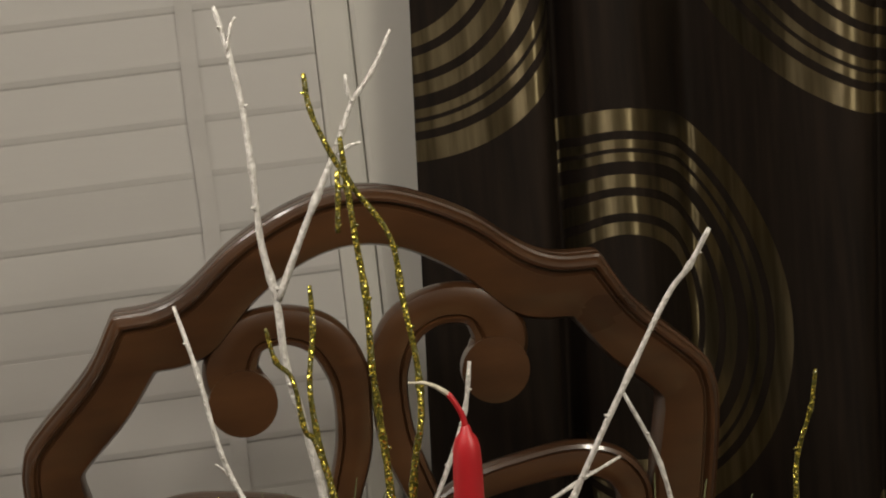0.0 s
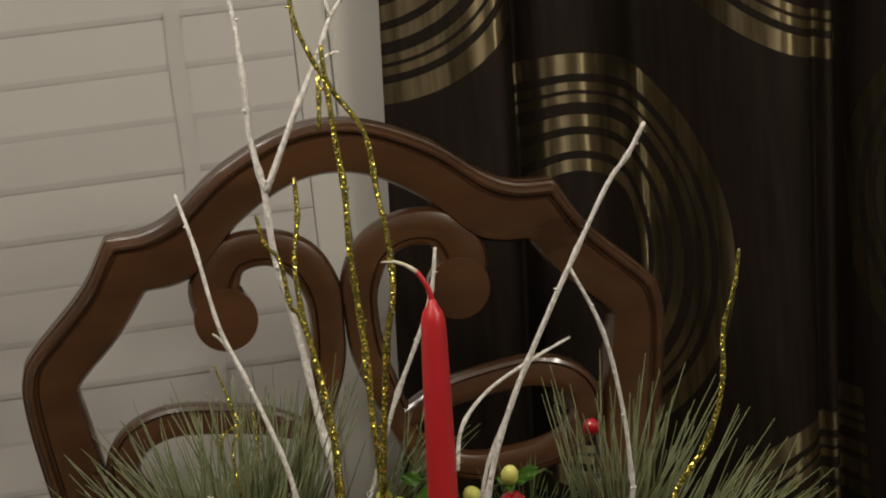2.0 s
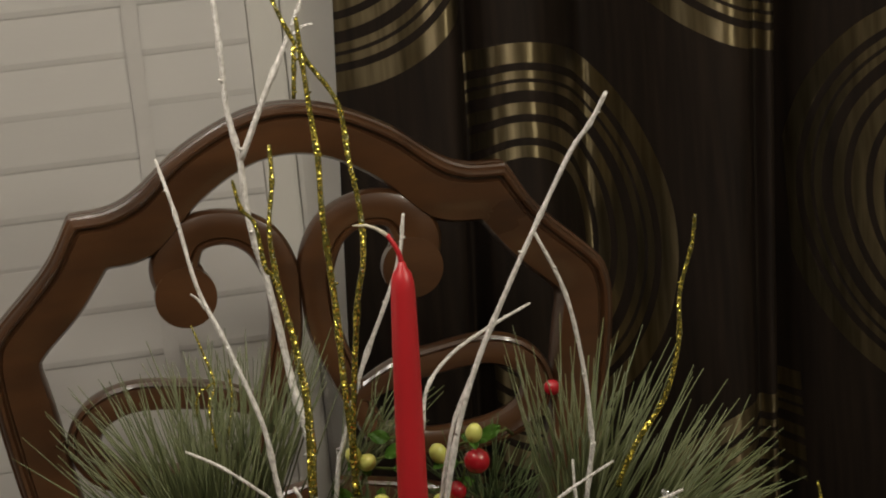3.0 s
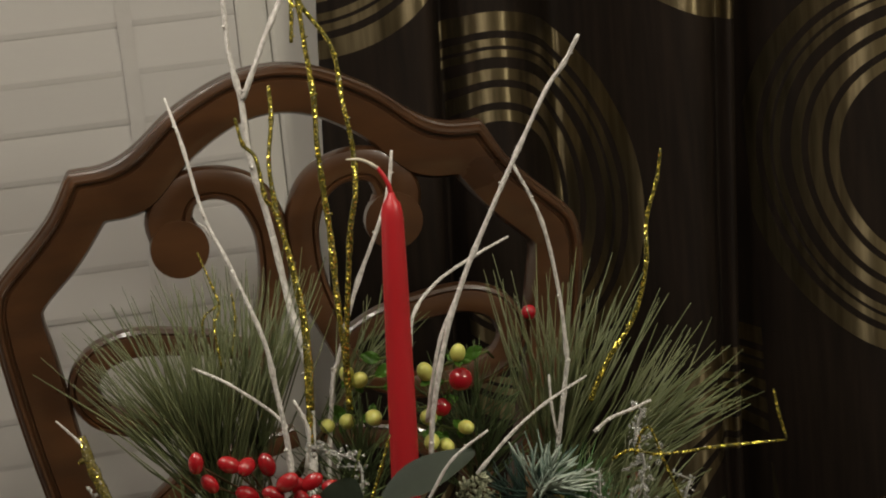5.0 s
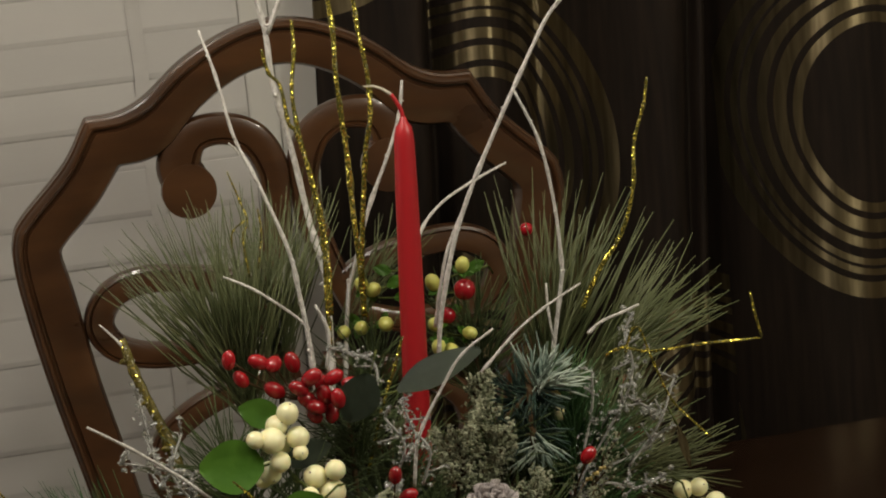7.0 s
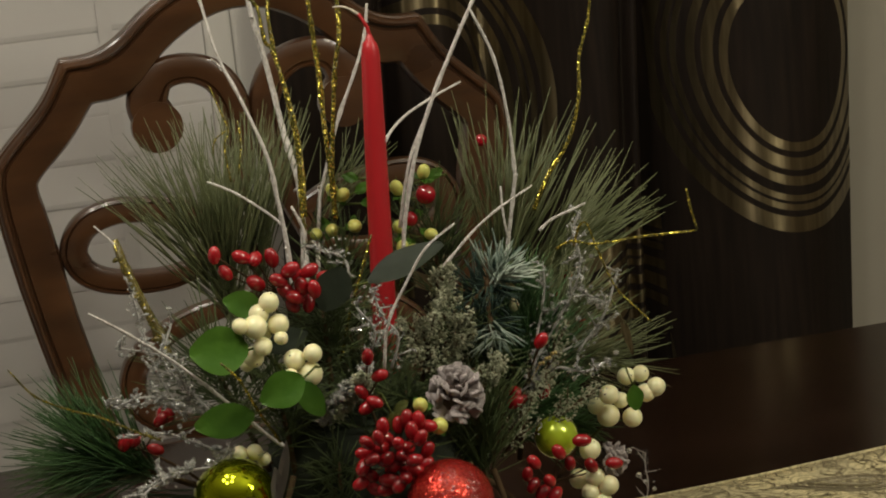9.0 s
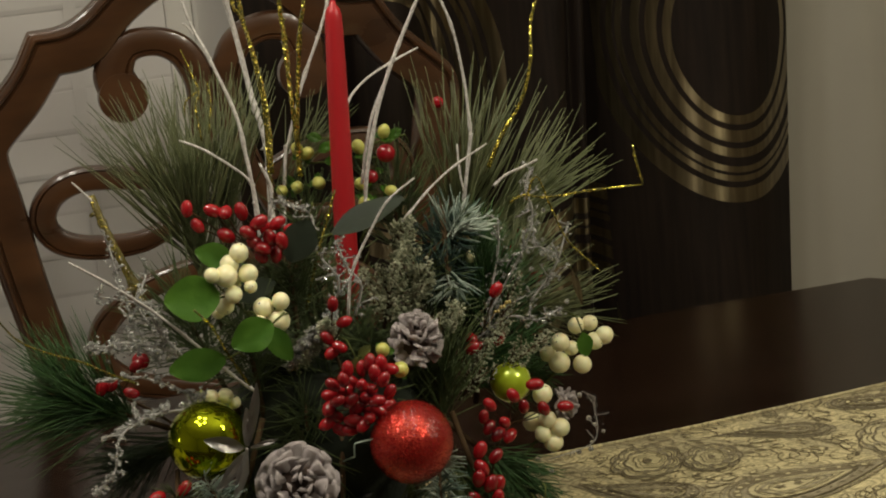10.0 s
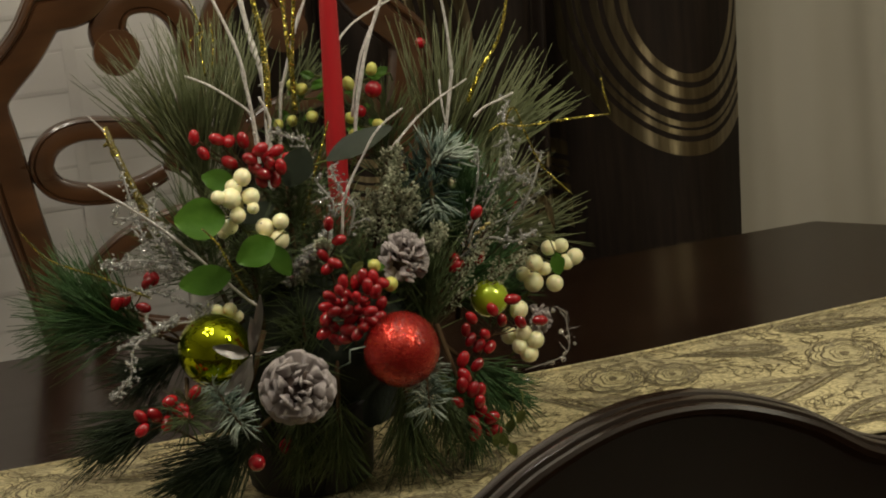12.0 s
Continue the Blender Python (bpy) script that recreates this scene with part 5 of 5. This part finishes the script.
BRIGHT = "smooth bright green oval leaf in the arrangement"
leaf((-0.138, -0.085, 1.020), (-1, 0, 0.12), 0.042, 0.0195, leaf_green, BRIGHT, fold=0.22, droop=0.12)
leaf((-0.100, -0.114, 0.992), (-1, -0.1, -0.35), 0.035, 0.0145, leaf_green, BRIGHT, fold=0.25, droop=0.14)
leaf((-0.141, -0.09, 0.969), (-1, 0, -0.05), 0.044, 0.014, leaf_green, BRIGHT, (0.05, -1, 0.2))
leaf((-0.078, -0.10, 0.978), (0.6, 0, -1), 0.034, 0.010, leaf_green, BRIGHT)
leaf((0.181, -0.055, 0.922), (0.1, 0, -1), 0.021, 0.008, leaf_green, "small dark green leaf among white berries")
leaf((-0.112, -0.05, 1.043), (-1, 0, 0.4), 0.030, 0.011, leaf_green, BRIGHT)
leaf((-0.085, -0.055, 1.012), (1, 0, 0.2), 0.036, 0.010, leaf_dull, "dull dark green leaf in the arrangement")
leaf((0.007, -0.074, 1.062), (1, -0.1, 0.42), 0.062, 0.014, leaf_dull, "long dull grey-green leaf against the candle", (0.2, -0.6, 1))
leaf((-0.046, -0.06, 1.046), (-0.6, 0, -1), 0.036, 0.015, leaf_dull, "dull grey-green leaf in the arrangement")
for k, (x, z) in enumerate(((0.095, 0.80), (0.108, 0.792), (0.10, 0.783), (0.116, 0.802), (0.105, 0.775), (0.09, 0.788))):
    leaf((x + 0.004, -0.085 - 0.004 * k, z), (0.4 * (-1) ** k, 0, -1), 0.014, 0.0048, leaf_olive, "small olive leaf hanging low in the arrangement")
leaf((0.190, -0.02, 0.962), (0.25, 0, -1), 0.034, 0.0036, leaf_dry, "narrow dry brown leaf hanging at the edge")
leaf((-0.020, -0.108, 0.951), (0.25, 0, -1), 0.018, 0.0058, leaf_olive, "small olive leaf beside yellow berries")
leaf((-0.014, -0.106, 0.962), (0.8, 0, 0.7), 0.014, 0.0045, leaf_olive, "small olive leaf beside yellow berries")

for k, (x, z) in enumerate(((0.004, 1.098), (-0.004, 1.107), (0.01, 1.085), (-0.03, 1.075), (0.044, 1.07), (0.058, 1.097), (0.063, 1.101), (0.036, 1.085))):
    leaf((x, 0.04 + 0.003 * (k % 3), z), ((-1) ** k * 0.9, -0.2, 0.5 - 0.2 * (k % 3)), 0.014, 0.0046, leaf_green, "small green leaf beside yellow berries")

# strings of tiny gold beads
for a, b in (((0.088, -0.04, 1.024), (0.096, -0.04, 1.022)), ((0.106, -0.06, 0.963), (0.119, -0.06, 0.971))):
    a, b = Vector(a), Vector(b)
    th = thing("gold_bead_string", Matrix.Translation(a), "short string of tiny shiny gold beads among the needles", "ornament", "gold bead strings in the arrangement")
    part("wire", tube(bmesh.new(), [b - a, Vector(), Vector((-0.012, 0.02, -0.03))], 0.0004, 5), cap_gold, th)
    for k in range(6):
        ob = new("bead", GOLD_BEAD)
        ob.parent = th
        ob.matrix_local = Matrix.Translation((b - a) * k / 5 + Vector((0, -0.0008, 0.0007 * (-1) ** k))) @ Matrix.Scale(0.0015, 4)

# a pale bud and a bent wire
bud = thing("pale_bud", pose(0.097, -0.034, 1.005), "small cream bud on a thin stalk among the needles", "bud")
part("bud_head", lathe(bmesh.new(), [(0, -0.0050), (0.0030, -0.0036), (0.0040, 0), (0.0036, 0.0030), (0.0020, 0.0052), (0, 0.0058)], 14), berry_white, bud)
part("bud_stalk", tube(bmesh.new(), [Vector((0, 0, -0.0045)), Vector((-0.003, 0.01, -0.018)), Vector((-0.008, 0.02, -0.035))], 0.0008, 6), stem_green, bud)
wire = part("bent_wire", tube(bmesh.new(), [Vector((0.015, 0.004, 0.010)), Vector((0.001, 0, 0.0105)), Vector((0, 0, 0.0095)), Vector((-0.001, 0, 0)), Vector((-0.004, 0.03, -0.012))], 0.0007, 6), needle_blue)
wire.location = (-0.038, -0.146, 0.893)
tagged(wire, "pale green bent wire stem beside the red ball", "wire")

# silver leaf pick
pick = thing("silver_leaf_pick", pose(-0.117, -0.126, 0.908), "spray of dull silver metal leaves in the arrangement", "ornament")
for along, length, width in (((0.013, -0.008, 0.048), 0.050, 0.0060), ((0.002, -0.012, 0.031), 0.034, 0.0068), ((-0.028, -0.008, 0.013), 0.033, 0.0080), ((-0.024, -0.010, -0.023), 0.036, 0.0066),
                             ((-0.014, -0.012, -0.034), 0.040, 0.0064), ((0.022, -0.004, 0.004), 0.022, 0.0030)):
    leaf_part(pick, Vector(along).normalized() * 0.003, along, length, width * 0.8, silver_leaf, "metal_leaf", (0.35, -1, 0.1), 0.4, 0.08)
part("stem", tube(bmesh.new(), [Vector((0, 0, 0)), Vector((0.003, 0.03, -0.03))], 0.0012, 6), silver_leaf, pick)

# twigs, berries, balls and cones
white_twig([(-0.08, 0.055, 1.43), (-0.076, 0.054, 1.411), (-0.072, 0.053, 1.38), (-0.071, 0.052, 1.343), (-0.071, 0.052, 1.312), (-0.067, 0.051, 1.282),
    (-0.066, 0.05, 1.248), (-0.058, 0.05, 1.2), (-0.052, 0.04, 1.146), (-0.047, 0.03, 1.107), (-0.051, 0.02, 1.05), (-0.057, 0.0, 1.018)], 0.0022, 0.0042)
white_twig([(0.003, 0.045, 1.41), (-0.007, 0.046, 1.392), (-0.019, 0.047, 1.377), (-0.026, 0.048, 1.362), (-0.033, 0.048, 1.348), (-0.049, 0.049, 1.318),
    (-0.066, 0.05, 1.283)], 0.0015, 0.003)
white_twig([(-0.021, 0.045, 1.391), (-0.021, 0.045, 1.383), (-0.019, 0.045, 1.377)], 0.0014, 0.0016)
white_twig([(-0.017, 0.045, 1.357), (-0.023, 0.045, 1.356), (-0.029, 0.045, 1.352)], 0.0013, 0.0016)
white_twig([(-0.07, 0.052, 1.424), (-0.073, 0.052, 1.419), (-0.076, 0.052, 1.409)], 0.0012, 0.0014)
white_twig([(0.133, -0.035, 1.31), (0.123, -0.03, 1.292), (0.112, -0.025, 1.277), (0.088, -0.02, 1.234), (0.072, -0.015, 1.203), (0.053, -0.011, 1.165),
    (0.038, -0.008, 1.127), (0.026, -0.004, 1.079), (0.022, 0.0, 1.046)], 0.002, 0.0028)
white_twig([(0.088, -0.02, 1.234), (0.104, -0.017, 1.194), (0.112, -0.013, 1.145), (0.114, -0.01, 1.102), (0.114, -0.01, 1.1), (0.108, -0.005, 1.063),
    (0.103, 0.0, 1.033)], 0.0018, 0.0026)
white_twig([(-0.117, 0.01, 1.296), (-0.11, 0.002, 1.265), (-0.103, -0.005, 1.223), (-0.091, -0.012, 1.19), (-0.077, -0.02, 1.145), (-0.073, -0.02, 1.113),
    (-0.07, -0.02, 1.081), (-0.069, -0.02, 1.041)], 0.0016, 0.003)
white_twig([(0.025, 0.05, 1.239), (0.02, 0.048, 1.215), (0.009, 0.045, 1.189), (-0.01, 0.042, 1.151), (-0.028, 0.04, 1.102), (-0.029, 0.04, 1.102),
    (-0.037, 0.03, 1.064), (-0.043, 0.02, 1.026)], 0.0019, 0.0026)
white_twig([(0.108, 0.11, 1.159), (0.079, 0.097, 1.151), (0.051, 0.085, 1.14), (0.032, 0.073, 1.124), (0.025, 0.06, 1.102)], 0.0014, 0.0022)
white_twig([(0.048, 0.0, 1.149), (0.036, 0.0, 1.125), (0.028, 0.0, 1.098), (0.022, 0.0, 1.071)], 0.0016, 0.002)
white_twig([(-0.121, 0.0, 1.128), (-0.101, -0.007, 1.117), (-0.077, -0.013, 1.097), (-0.069, -0.02, 1.087)], 0.0014, 0.0018)
white_twig([(-0.228, -0.1, 1.066), (-0.201, -0.092, 1.044), (-0.17, -0.084, 1.016), (-0.139, -0.076, 0.982), (-0.107, -0.068, 0.945),
    (-0.094, -0.06, 0.932)], 0.0015, 0.0022)
white_twig([(0.043, -0.093, 1.089), (0.021, -0.09, 1.074), (0.007, -0.087, 1.054), (-0.012, -0.083, 1.02), (-0.018, -0.08, 0.985)], 0.0013, 0.002)
white_twig([(0.121, -0.03, 1.095), (0.093, -0.03, 1.081), (0.071, -0.03, 1.066), (0.045, -0.03, 1.042)], 0.0012, 0.0019)
white_twig([(0.153, -0.06, 1.082), (0.141, -0.057, 1.077), (0.128, -0.053, 1.072), (0.118, -0.05, 1.064)], 0.0014, 0.002)
white_twig([(-0.208, 0.005, 1.106), (-0.196, 0.005, 1.091), (-0.188, 0.005, 1.077)], 0.001, 0.0018)
white_twig([(-0.063, -0.02, 1.104), (-0.056, -0.02, 1.083), (-0.06, -0.02, 1.059)], 0.002, 0.002)
white_twig([(0.099, -0.02, 1.096), (0.099, -0.02, 1.076), (0.101, -0.02, 1.055)], 0.0013, 0.0013)
white_twig([(-0.107, 0.0, 1.219), (-0.103, 0.0, 1.215), (-0.1, 0.0, 1.209)], 0.001, 0.0012)
gold_twig([(-0.042, 0.03, 1.396), (-0.041, 0.029, 1.379), (-0.035, 0.027, 1.36), (-0.025, 0.026, 1.339), (-0.01, 0.024, 1.313), (-0.007, 0.023, 1.279),
    (-0.004, 0.021, 1.25), (-0.005, 0.02, 1.222), (-0.011, 0.02, 1.197), (-0.018, 0.02, 1.149), (-0.023, 0.02, 1.109)], 0.002, 0.0028)
gold_twig([(-0.029, 0.02, 1.365), (-0.028, 0.02, 1.341), (-0.027, 0.02, 1.316), (-0.025, 0.02, 1.284), (-0.026, 0.02, 1.253), (-0.025, 0.02, 1.219),
    (-0.024, 0.02, 1.195), (-0.024, 0.02, 1.15), (-0.023, 0.02, 1.109), (-0.024, 0.02, 1.081)], 0.0023, 0.0034)
gold_twig([(-0.032, 0.02, 1.349), (-0.033, 0.02, 1.336), (-0.035, 0.02, 1.319)], 0.002, 0.002)
gold_twig([(-0.051, 0.03, 1.293), (-0.052, 0.027, 1.272), (-0.057, 0.023, 1.245), (-0.056, 0.02, 1.218), (-0.052, 0.02, 1.19), (-0.048, 0.013, 1.143),
    (-0.051, 0.007, 1.096), (-0.053, 0.0, 1.066)], 0.002, 0.0028)
gold_twig([(-0.075, 0.02, 1.277), (-0.072, 0.02, 1.26), (-0.065, 0.02, 1.25), (-0.062, 0.02, 1.224), (-0.057, 0.02, 1.215), (-0.049, 0.013, 1.171),
    (-0.047, 0.007, 1.136), (-0.05, 0.0, 1.09)], 0.0018, 0.0026)
gold_twig([(0.184, -0.016, 1.23), (0.181, -0.013, 1.21), (0.173, -0.01, 1.184), (0.17, -0.01, 1.153), (0.16, -0.007, 1.121), (0.142, -0.003, 1.095),
    (0.129, 0.0, 1.069)], 0.0014, 0.0028)
gold_twig([(0.216, -0.11, 1.093), (0.218, -0.11, 1.079), (0.222, -0.11, 1.061)], 0.0012, 0.0014)
gold_twig([(0.222, -0.11, 1.06), (0.182, -0.103, 1.06), (0.148, -0.095, 1.058), (0.131, -0.087, 1.061), (0.121, -0.08, 1.055)], 0.0013, 0.0016)
gold_twig([(0.185, -0.1, 0.993), (0.17, -0.097, 1.01), (0.16, -0.093, 1.024), (0.15, -0.09, 1.053), (0.144, -0.087, 1.073), (0.139, -0.083, 1.069),
    (0.135, -0.08, 1.055)], 0.001, 0.0014)
gold_twig([(-0.194, 0.008, 1.093), (-0.189, 0.001, 1.071), (-0.18, -0.006, 1.044), (-0.171, -0.013, 1.017), (-0.166, -0.02, 0.995)], 0.0046, 0.0066)
gold_twig([(-0.289, -0.12, 1.04), (-0.273, -0.112, 1.016), (-0.25, -0.104, 1.0), (-0.228, -0.096, 0.988), (-0.206, -0.088, 0.972),
    (-0.188, -0.08, 0.96)], 0.001, 0.0013)
gold_twig([(-0.108, 0.02, 1.196), (-0.102, 0.015, 1.175), (-0.099, 0.01, 1.162), (-0.104, 0.005, 1.151), (-0.103, 0.0, 1.125)], 0.001, 0.0013)
gold_twig([(-0.09, 0.02, 1.168), (-0.09, 0.015, 1.151), (-0.095, 0.01, 1.128)], 0.001, 0.0012)
gold_twig([(-0.111, 0.02, 1.141), (-0.109, 0.02, 1.154), (-0.099, 0.02, 1.161)], 0.0009, 0.001)
gold_twig([(-0.14, -0.1, 1.015), (-0.127, -0.093, 0.998), (-0.116, -0.087, 0.972), (-0.101, -0.08, 0.943)], 0.0013, 0.0018)
gold_twig([(-0.007, -0.03, 1.076), (-0.015, -0.03, 1.055), (-0.029, -0.03, 1.02), (-0.041, -0.03, 0.981)], 0.0013, 0.0018)
red_spray([(-0.129, -0.052, 1.083, 0.0053), (-0.109, -0.049, 1.078, 0.0053), (-0.099, -0.048, 1.075, 0.0054), (-0.086, -0.044, 1.073, 0.0054),
    (-0.122, -0.049, 1.068, 0.0053), (-0.1, -0.045, 1.056, 0.0054), (-0.077, -0.066, 1.067, 0.0053), (-0.061, -0.056, 1.062, 0.0054),
    (-0.047, -0.044, 1.052, 0.0054), (-0.052, -0.051, 1.044, 0.0054), (-0.068, -0.045, 1.056, 0.0054), (-0.086, -0.064, 1.06, 0.0053),
    (-0.08, -0.056, 1.049, 0.0054), (-0.069, -0.061, 1.052, 0.0054), (-0.064, -0.054, 1.037, 0.0054), (-0.076, -0.053, 1.037, 0.0054),
    (-0.061, -0.067, 1.05, 0.0054), (-0.075, -0.062, 1.045, 0.0054)])
red_spray([(-0.034, -0.132, 0.958, 0.005), (-0.013, -0.117, 0.956, 0.0051), (-0.025, -0.137, 0.945, 0.005), (-0.046, -0.112, 0.934, 0.0051),
    (-0.032, -0.125, 0.915, 0.0051), (-0.009, -0.141, 0.948, 0.005), (-0.044, -0.13, 0.934, 0.005), (-0.015, -0.122, 0.936, 0.0051),
    (-0.012, -0.127, 0.92, 0.0051), (-0.049, -0.119, 0.926, 0.0051), (-0.015, -0.138, 0.931, 0.005), (-0.026, -0.114, 0.921, 0.0051),
    (-0.026, -0.13, 0.912, 0.0051), (-0.035, -0.12, 0.939, 0.0051), (0.002, -0.12, 0.949, 0.0051), (-0.033, -0.128, 0.932, 0.0051),
    (-0.046, -0.129, 0.947, 0.005), (-0.051, -0.115, 0.913, 0.0051), (-0.018, -0.109, 0.95, 0.0051), (-0.043, -0.115, 0.917, 0.0051),
    (-0.001, -0.123, 0.932, 0.0051), (-0.021, -0.132, 0.917, 0.0051), (-0.04, -0.141, 0.953, 0.005), (-0.04, -0.108, 0.904, 0.0051),
    (-0.02, -0.118, 0.929, 0.0051), (-0.028, -0.113, 0.942, 0.0051), (-0.013, -0.131, 0.951, 0.0051), (-0.034, -0.121, 0.907, 0.0051),
    (-0.001, -0.108, 0.916, 0.0052), (-0.018, -0.113, 0.919, 0.0051), (-0.005, -0.121, 0.955, 0.0051)])
red_spray([(-0.034, -0.104, 1.003, 0.0047), (-0.026, -0.101, 0.987, 0.0047), (-0.039, -0.092, 0.974, 0.0047), (-0.032, -0.102, 0.968, 0.0047),
    (-0.037, -0.096, 0.963, 0.0047)])
red_spray([(0.085, -0.058, 0.944, 0.0049), (0.091, -0.052, 0.934, 0.0049), (0.109, -0.054, 0.94, 0.0049), (0.083, -0.064, 0.938, 0.0049),
    (0.106, -0.07, 0.984, 0.0048)])
red_spray([(0.128, -0.08, 0.904, 0.0049), (0.11, -0.077, 0.897, 0.0049), (0.119, -0.073, 0.885, 0.0049), (0.137, -0.069, 0.879, 0.0049),
    (0.156, -0.067, 0.877, 0.005), (0.088, -0.084, 0.895, 0.0049), (0.09, -0.068, 0.871, 0.0049), (0.086, -0.069, 0.881, 0.0049),
    (0.097, -0.068, 0.864, 0.0049), (0.105, -0.074, 0.863, 0.0049), (0.1, -0.08, 0.877, 0.0049)])
red_spray([(0.074, -0.093, 0.862, 0.0054), (0.086, -0.094, 0.855, 0.0054), (0.073, -0.096, 0.848, 0.0054), (0.087, -0.092, 0.831, 0.0054),
    (0.068, -0.103, 0.842, 0.0054), (0.081, -0.108, 0.826, 0.0054), (0.064, -0.099, 0.826, 0.0054), (0.094, -0.094, 0.805, 0.0054),
    (0.074, -0.106, 0.809, 0.0054), (0.085, -0.095, 0.813, 0.0054), (0.096, -0.091, 0.792, 0.0055), (0.077, -0.105, 0.837, 0.0054),
    (0.077, -0.098, 0.796, 0.0054)])
red_spray([(-0.213, -0.116, 0.87, 0.0051), (-0.214, -0.121, 0.86, 0.0051), (-0.189, -0.126, 0.882, 0.0051), (-0.181, -0.125, 0.873, 0.0051),
    (-0.201, -0.115, 0.869, 0.0051), (-0.192, -0.114, 0.86, 0.0052), (-0.167, -0.121, 0.884, 0.0051), (-0.178, -0.128, 0.867, 0.0051)])
red_spray([(-0.211, -0.044, 0.951, 0.0048), (-0.203, -0.045, 0.952, 0.0048), (-0.19, -0.055, 0.946, 0.0048), (-0.183, -0.048, 0.965, 0.0048)])
red_spray([(0.153, 0.028, 1.013, 0.0042), (0.142, 0.028, 1.024, 0.0042), (0.144, 0.02, 0.996, 0.0042), (0.168, 0.02, 0.966, 0.0042),
    (0.158, 0.022, 1.008, 0.0042)])
round_red([(0.051, 0.028, 1.088, 0.0081)])
round_red([(-0.126, -0.14, 0.82, 0.0075)])
round_red([(-0.086, -0.075, 0.808, 0.0073)])
round_red([(-0.177, -0.031, 0.964, 0.0072)])
round_red([(0.105, 0.05, 1.12, 0.0052)])
round_red([(0.038, 0.035, 1.069, 0.0064)])
white_spray([(-0.097, -0.077, 1.048, 0.0081), (-0.105, -0.075, 1.04, 0.0072), (-0.11, -0.083, 1.033, 0.0084), (-0.121, -0.086, 1.036, 0.0059),
    (-0.102, -0.063, 1.023, 0.0073), (-0.092, -0.078, 1.031, 0.0076), (-0.106, -0.084, 1.018, 0.0068), (-0.112, -0.072, 1.008, 0.0077),
    (-0.117, -0.068, 1.002, 0.006), (-0.092, -0.083, 1.022, 0.0055)])
white_spray([(-0.084, -0.083, 1.004, 0.0077), (-0.071, -0.088, 1.008, 0.0072), (-0.074, -0.085, 0.992, 0.0094), (-0.102, -0.095, 0.984, 0.0085),
    (-0.09, -0.094, 0.995, 0.0059)])
white_spray([(0.19, -0.008, 0.926, 0.0074), (0.201, -0.011, 0.927, 0.0069), (0.21, -0.02, 0.917, 0.0079), (0.202, -0.018, 0.913, 0.0079),
    (0.169, -0.026, 0.919, 0.0078), (0.171, -0.013, 0.898, 0.0093), (0.188, -0.022, 0.896, 0.0083), (0.163, -0.009, 0.906, 0.0065),
    (0.182, -0.014, 0.909, 0.0065)])
white_spray([(0.143, -0.049, 0.885, 0.0091), (0.133, -0.046, 0.862, 0.0086), (0.142, -0.06, 0.866, 0.0081), (0.151, -0.064, 0.859, 0.0081),
    (0.145, -0.061, 0.847, 0.0091), (0.137, -0.061, 0.855, 0.0068)])
white_spray([(-0.13, -0.065, 0.935, 0.006), (-0.119, -0.065, 0.934, 0.006), (-0.112, -0.059, 0.926, 0.0052)])
yellow_spray([(-0.022, 0.03, 1.102, 0.0052), (-0.015, 0.025, 1.098, 0.0052), (-0.038, 0.031, 1.069, 0.0052), (-0.025, 0.031, 1.07, 0.0052),
    (-0.009, 0.021, 1.073, 0.0052)])
yellow_spray([(0.028, 0.025, 1.097, 0.0052), (0.05, 0.023, 1.107, 0.0052), (0.05, 0.019, 1.058, 0.0052), (0.028, 0.03, 1.065, 0.0052),
    (0.027, 0.021, 1.051, 0.0052), (0.037, 0.025, 1.046, 0.0052)])
yellow_spray([(-0.0, -0.109, 0.962, 0.006), (0.013, -0.106, 0.943, 0.006)])
ball([(-0.14, -0.085, 0.907, 0.0309)], "green")
ball([(0.117, -0.048, 0.9, 0.0171)], "lime")
ball([(0.009, -0.135, 0.893, 0.0323)], "red")
cone([(-0.081, -0.125, 0.873, 0.0321)], (-0.15, -1, 0.35), 0.95, 6, 9)
cone([(0.031, -0.09, 0.959, 0.0225)], (0.1, -0.6, 1), 1.2, 5, 16)
cone([(0.165, -0.03, 0.868, 0.0147)], (1, -0.3, 0.1), 1.0, 7, 14)
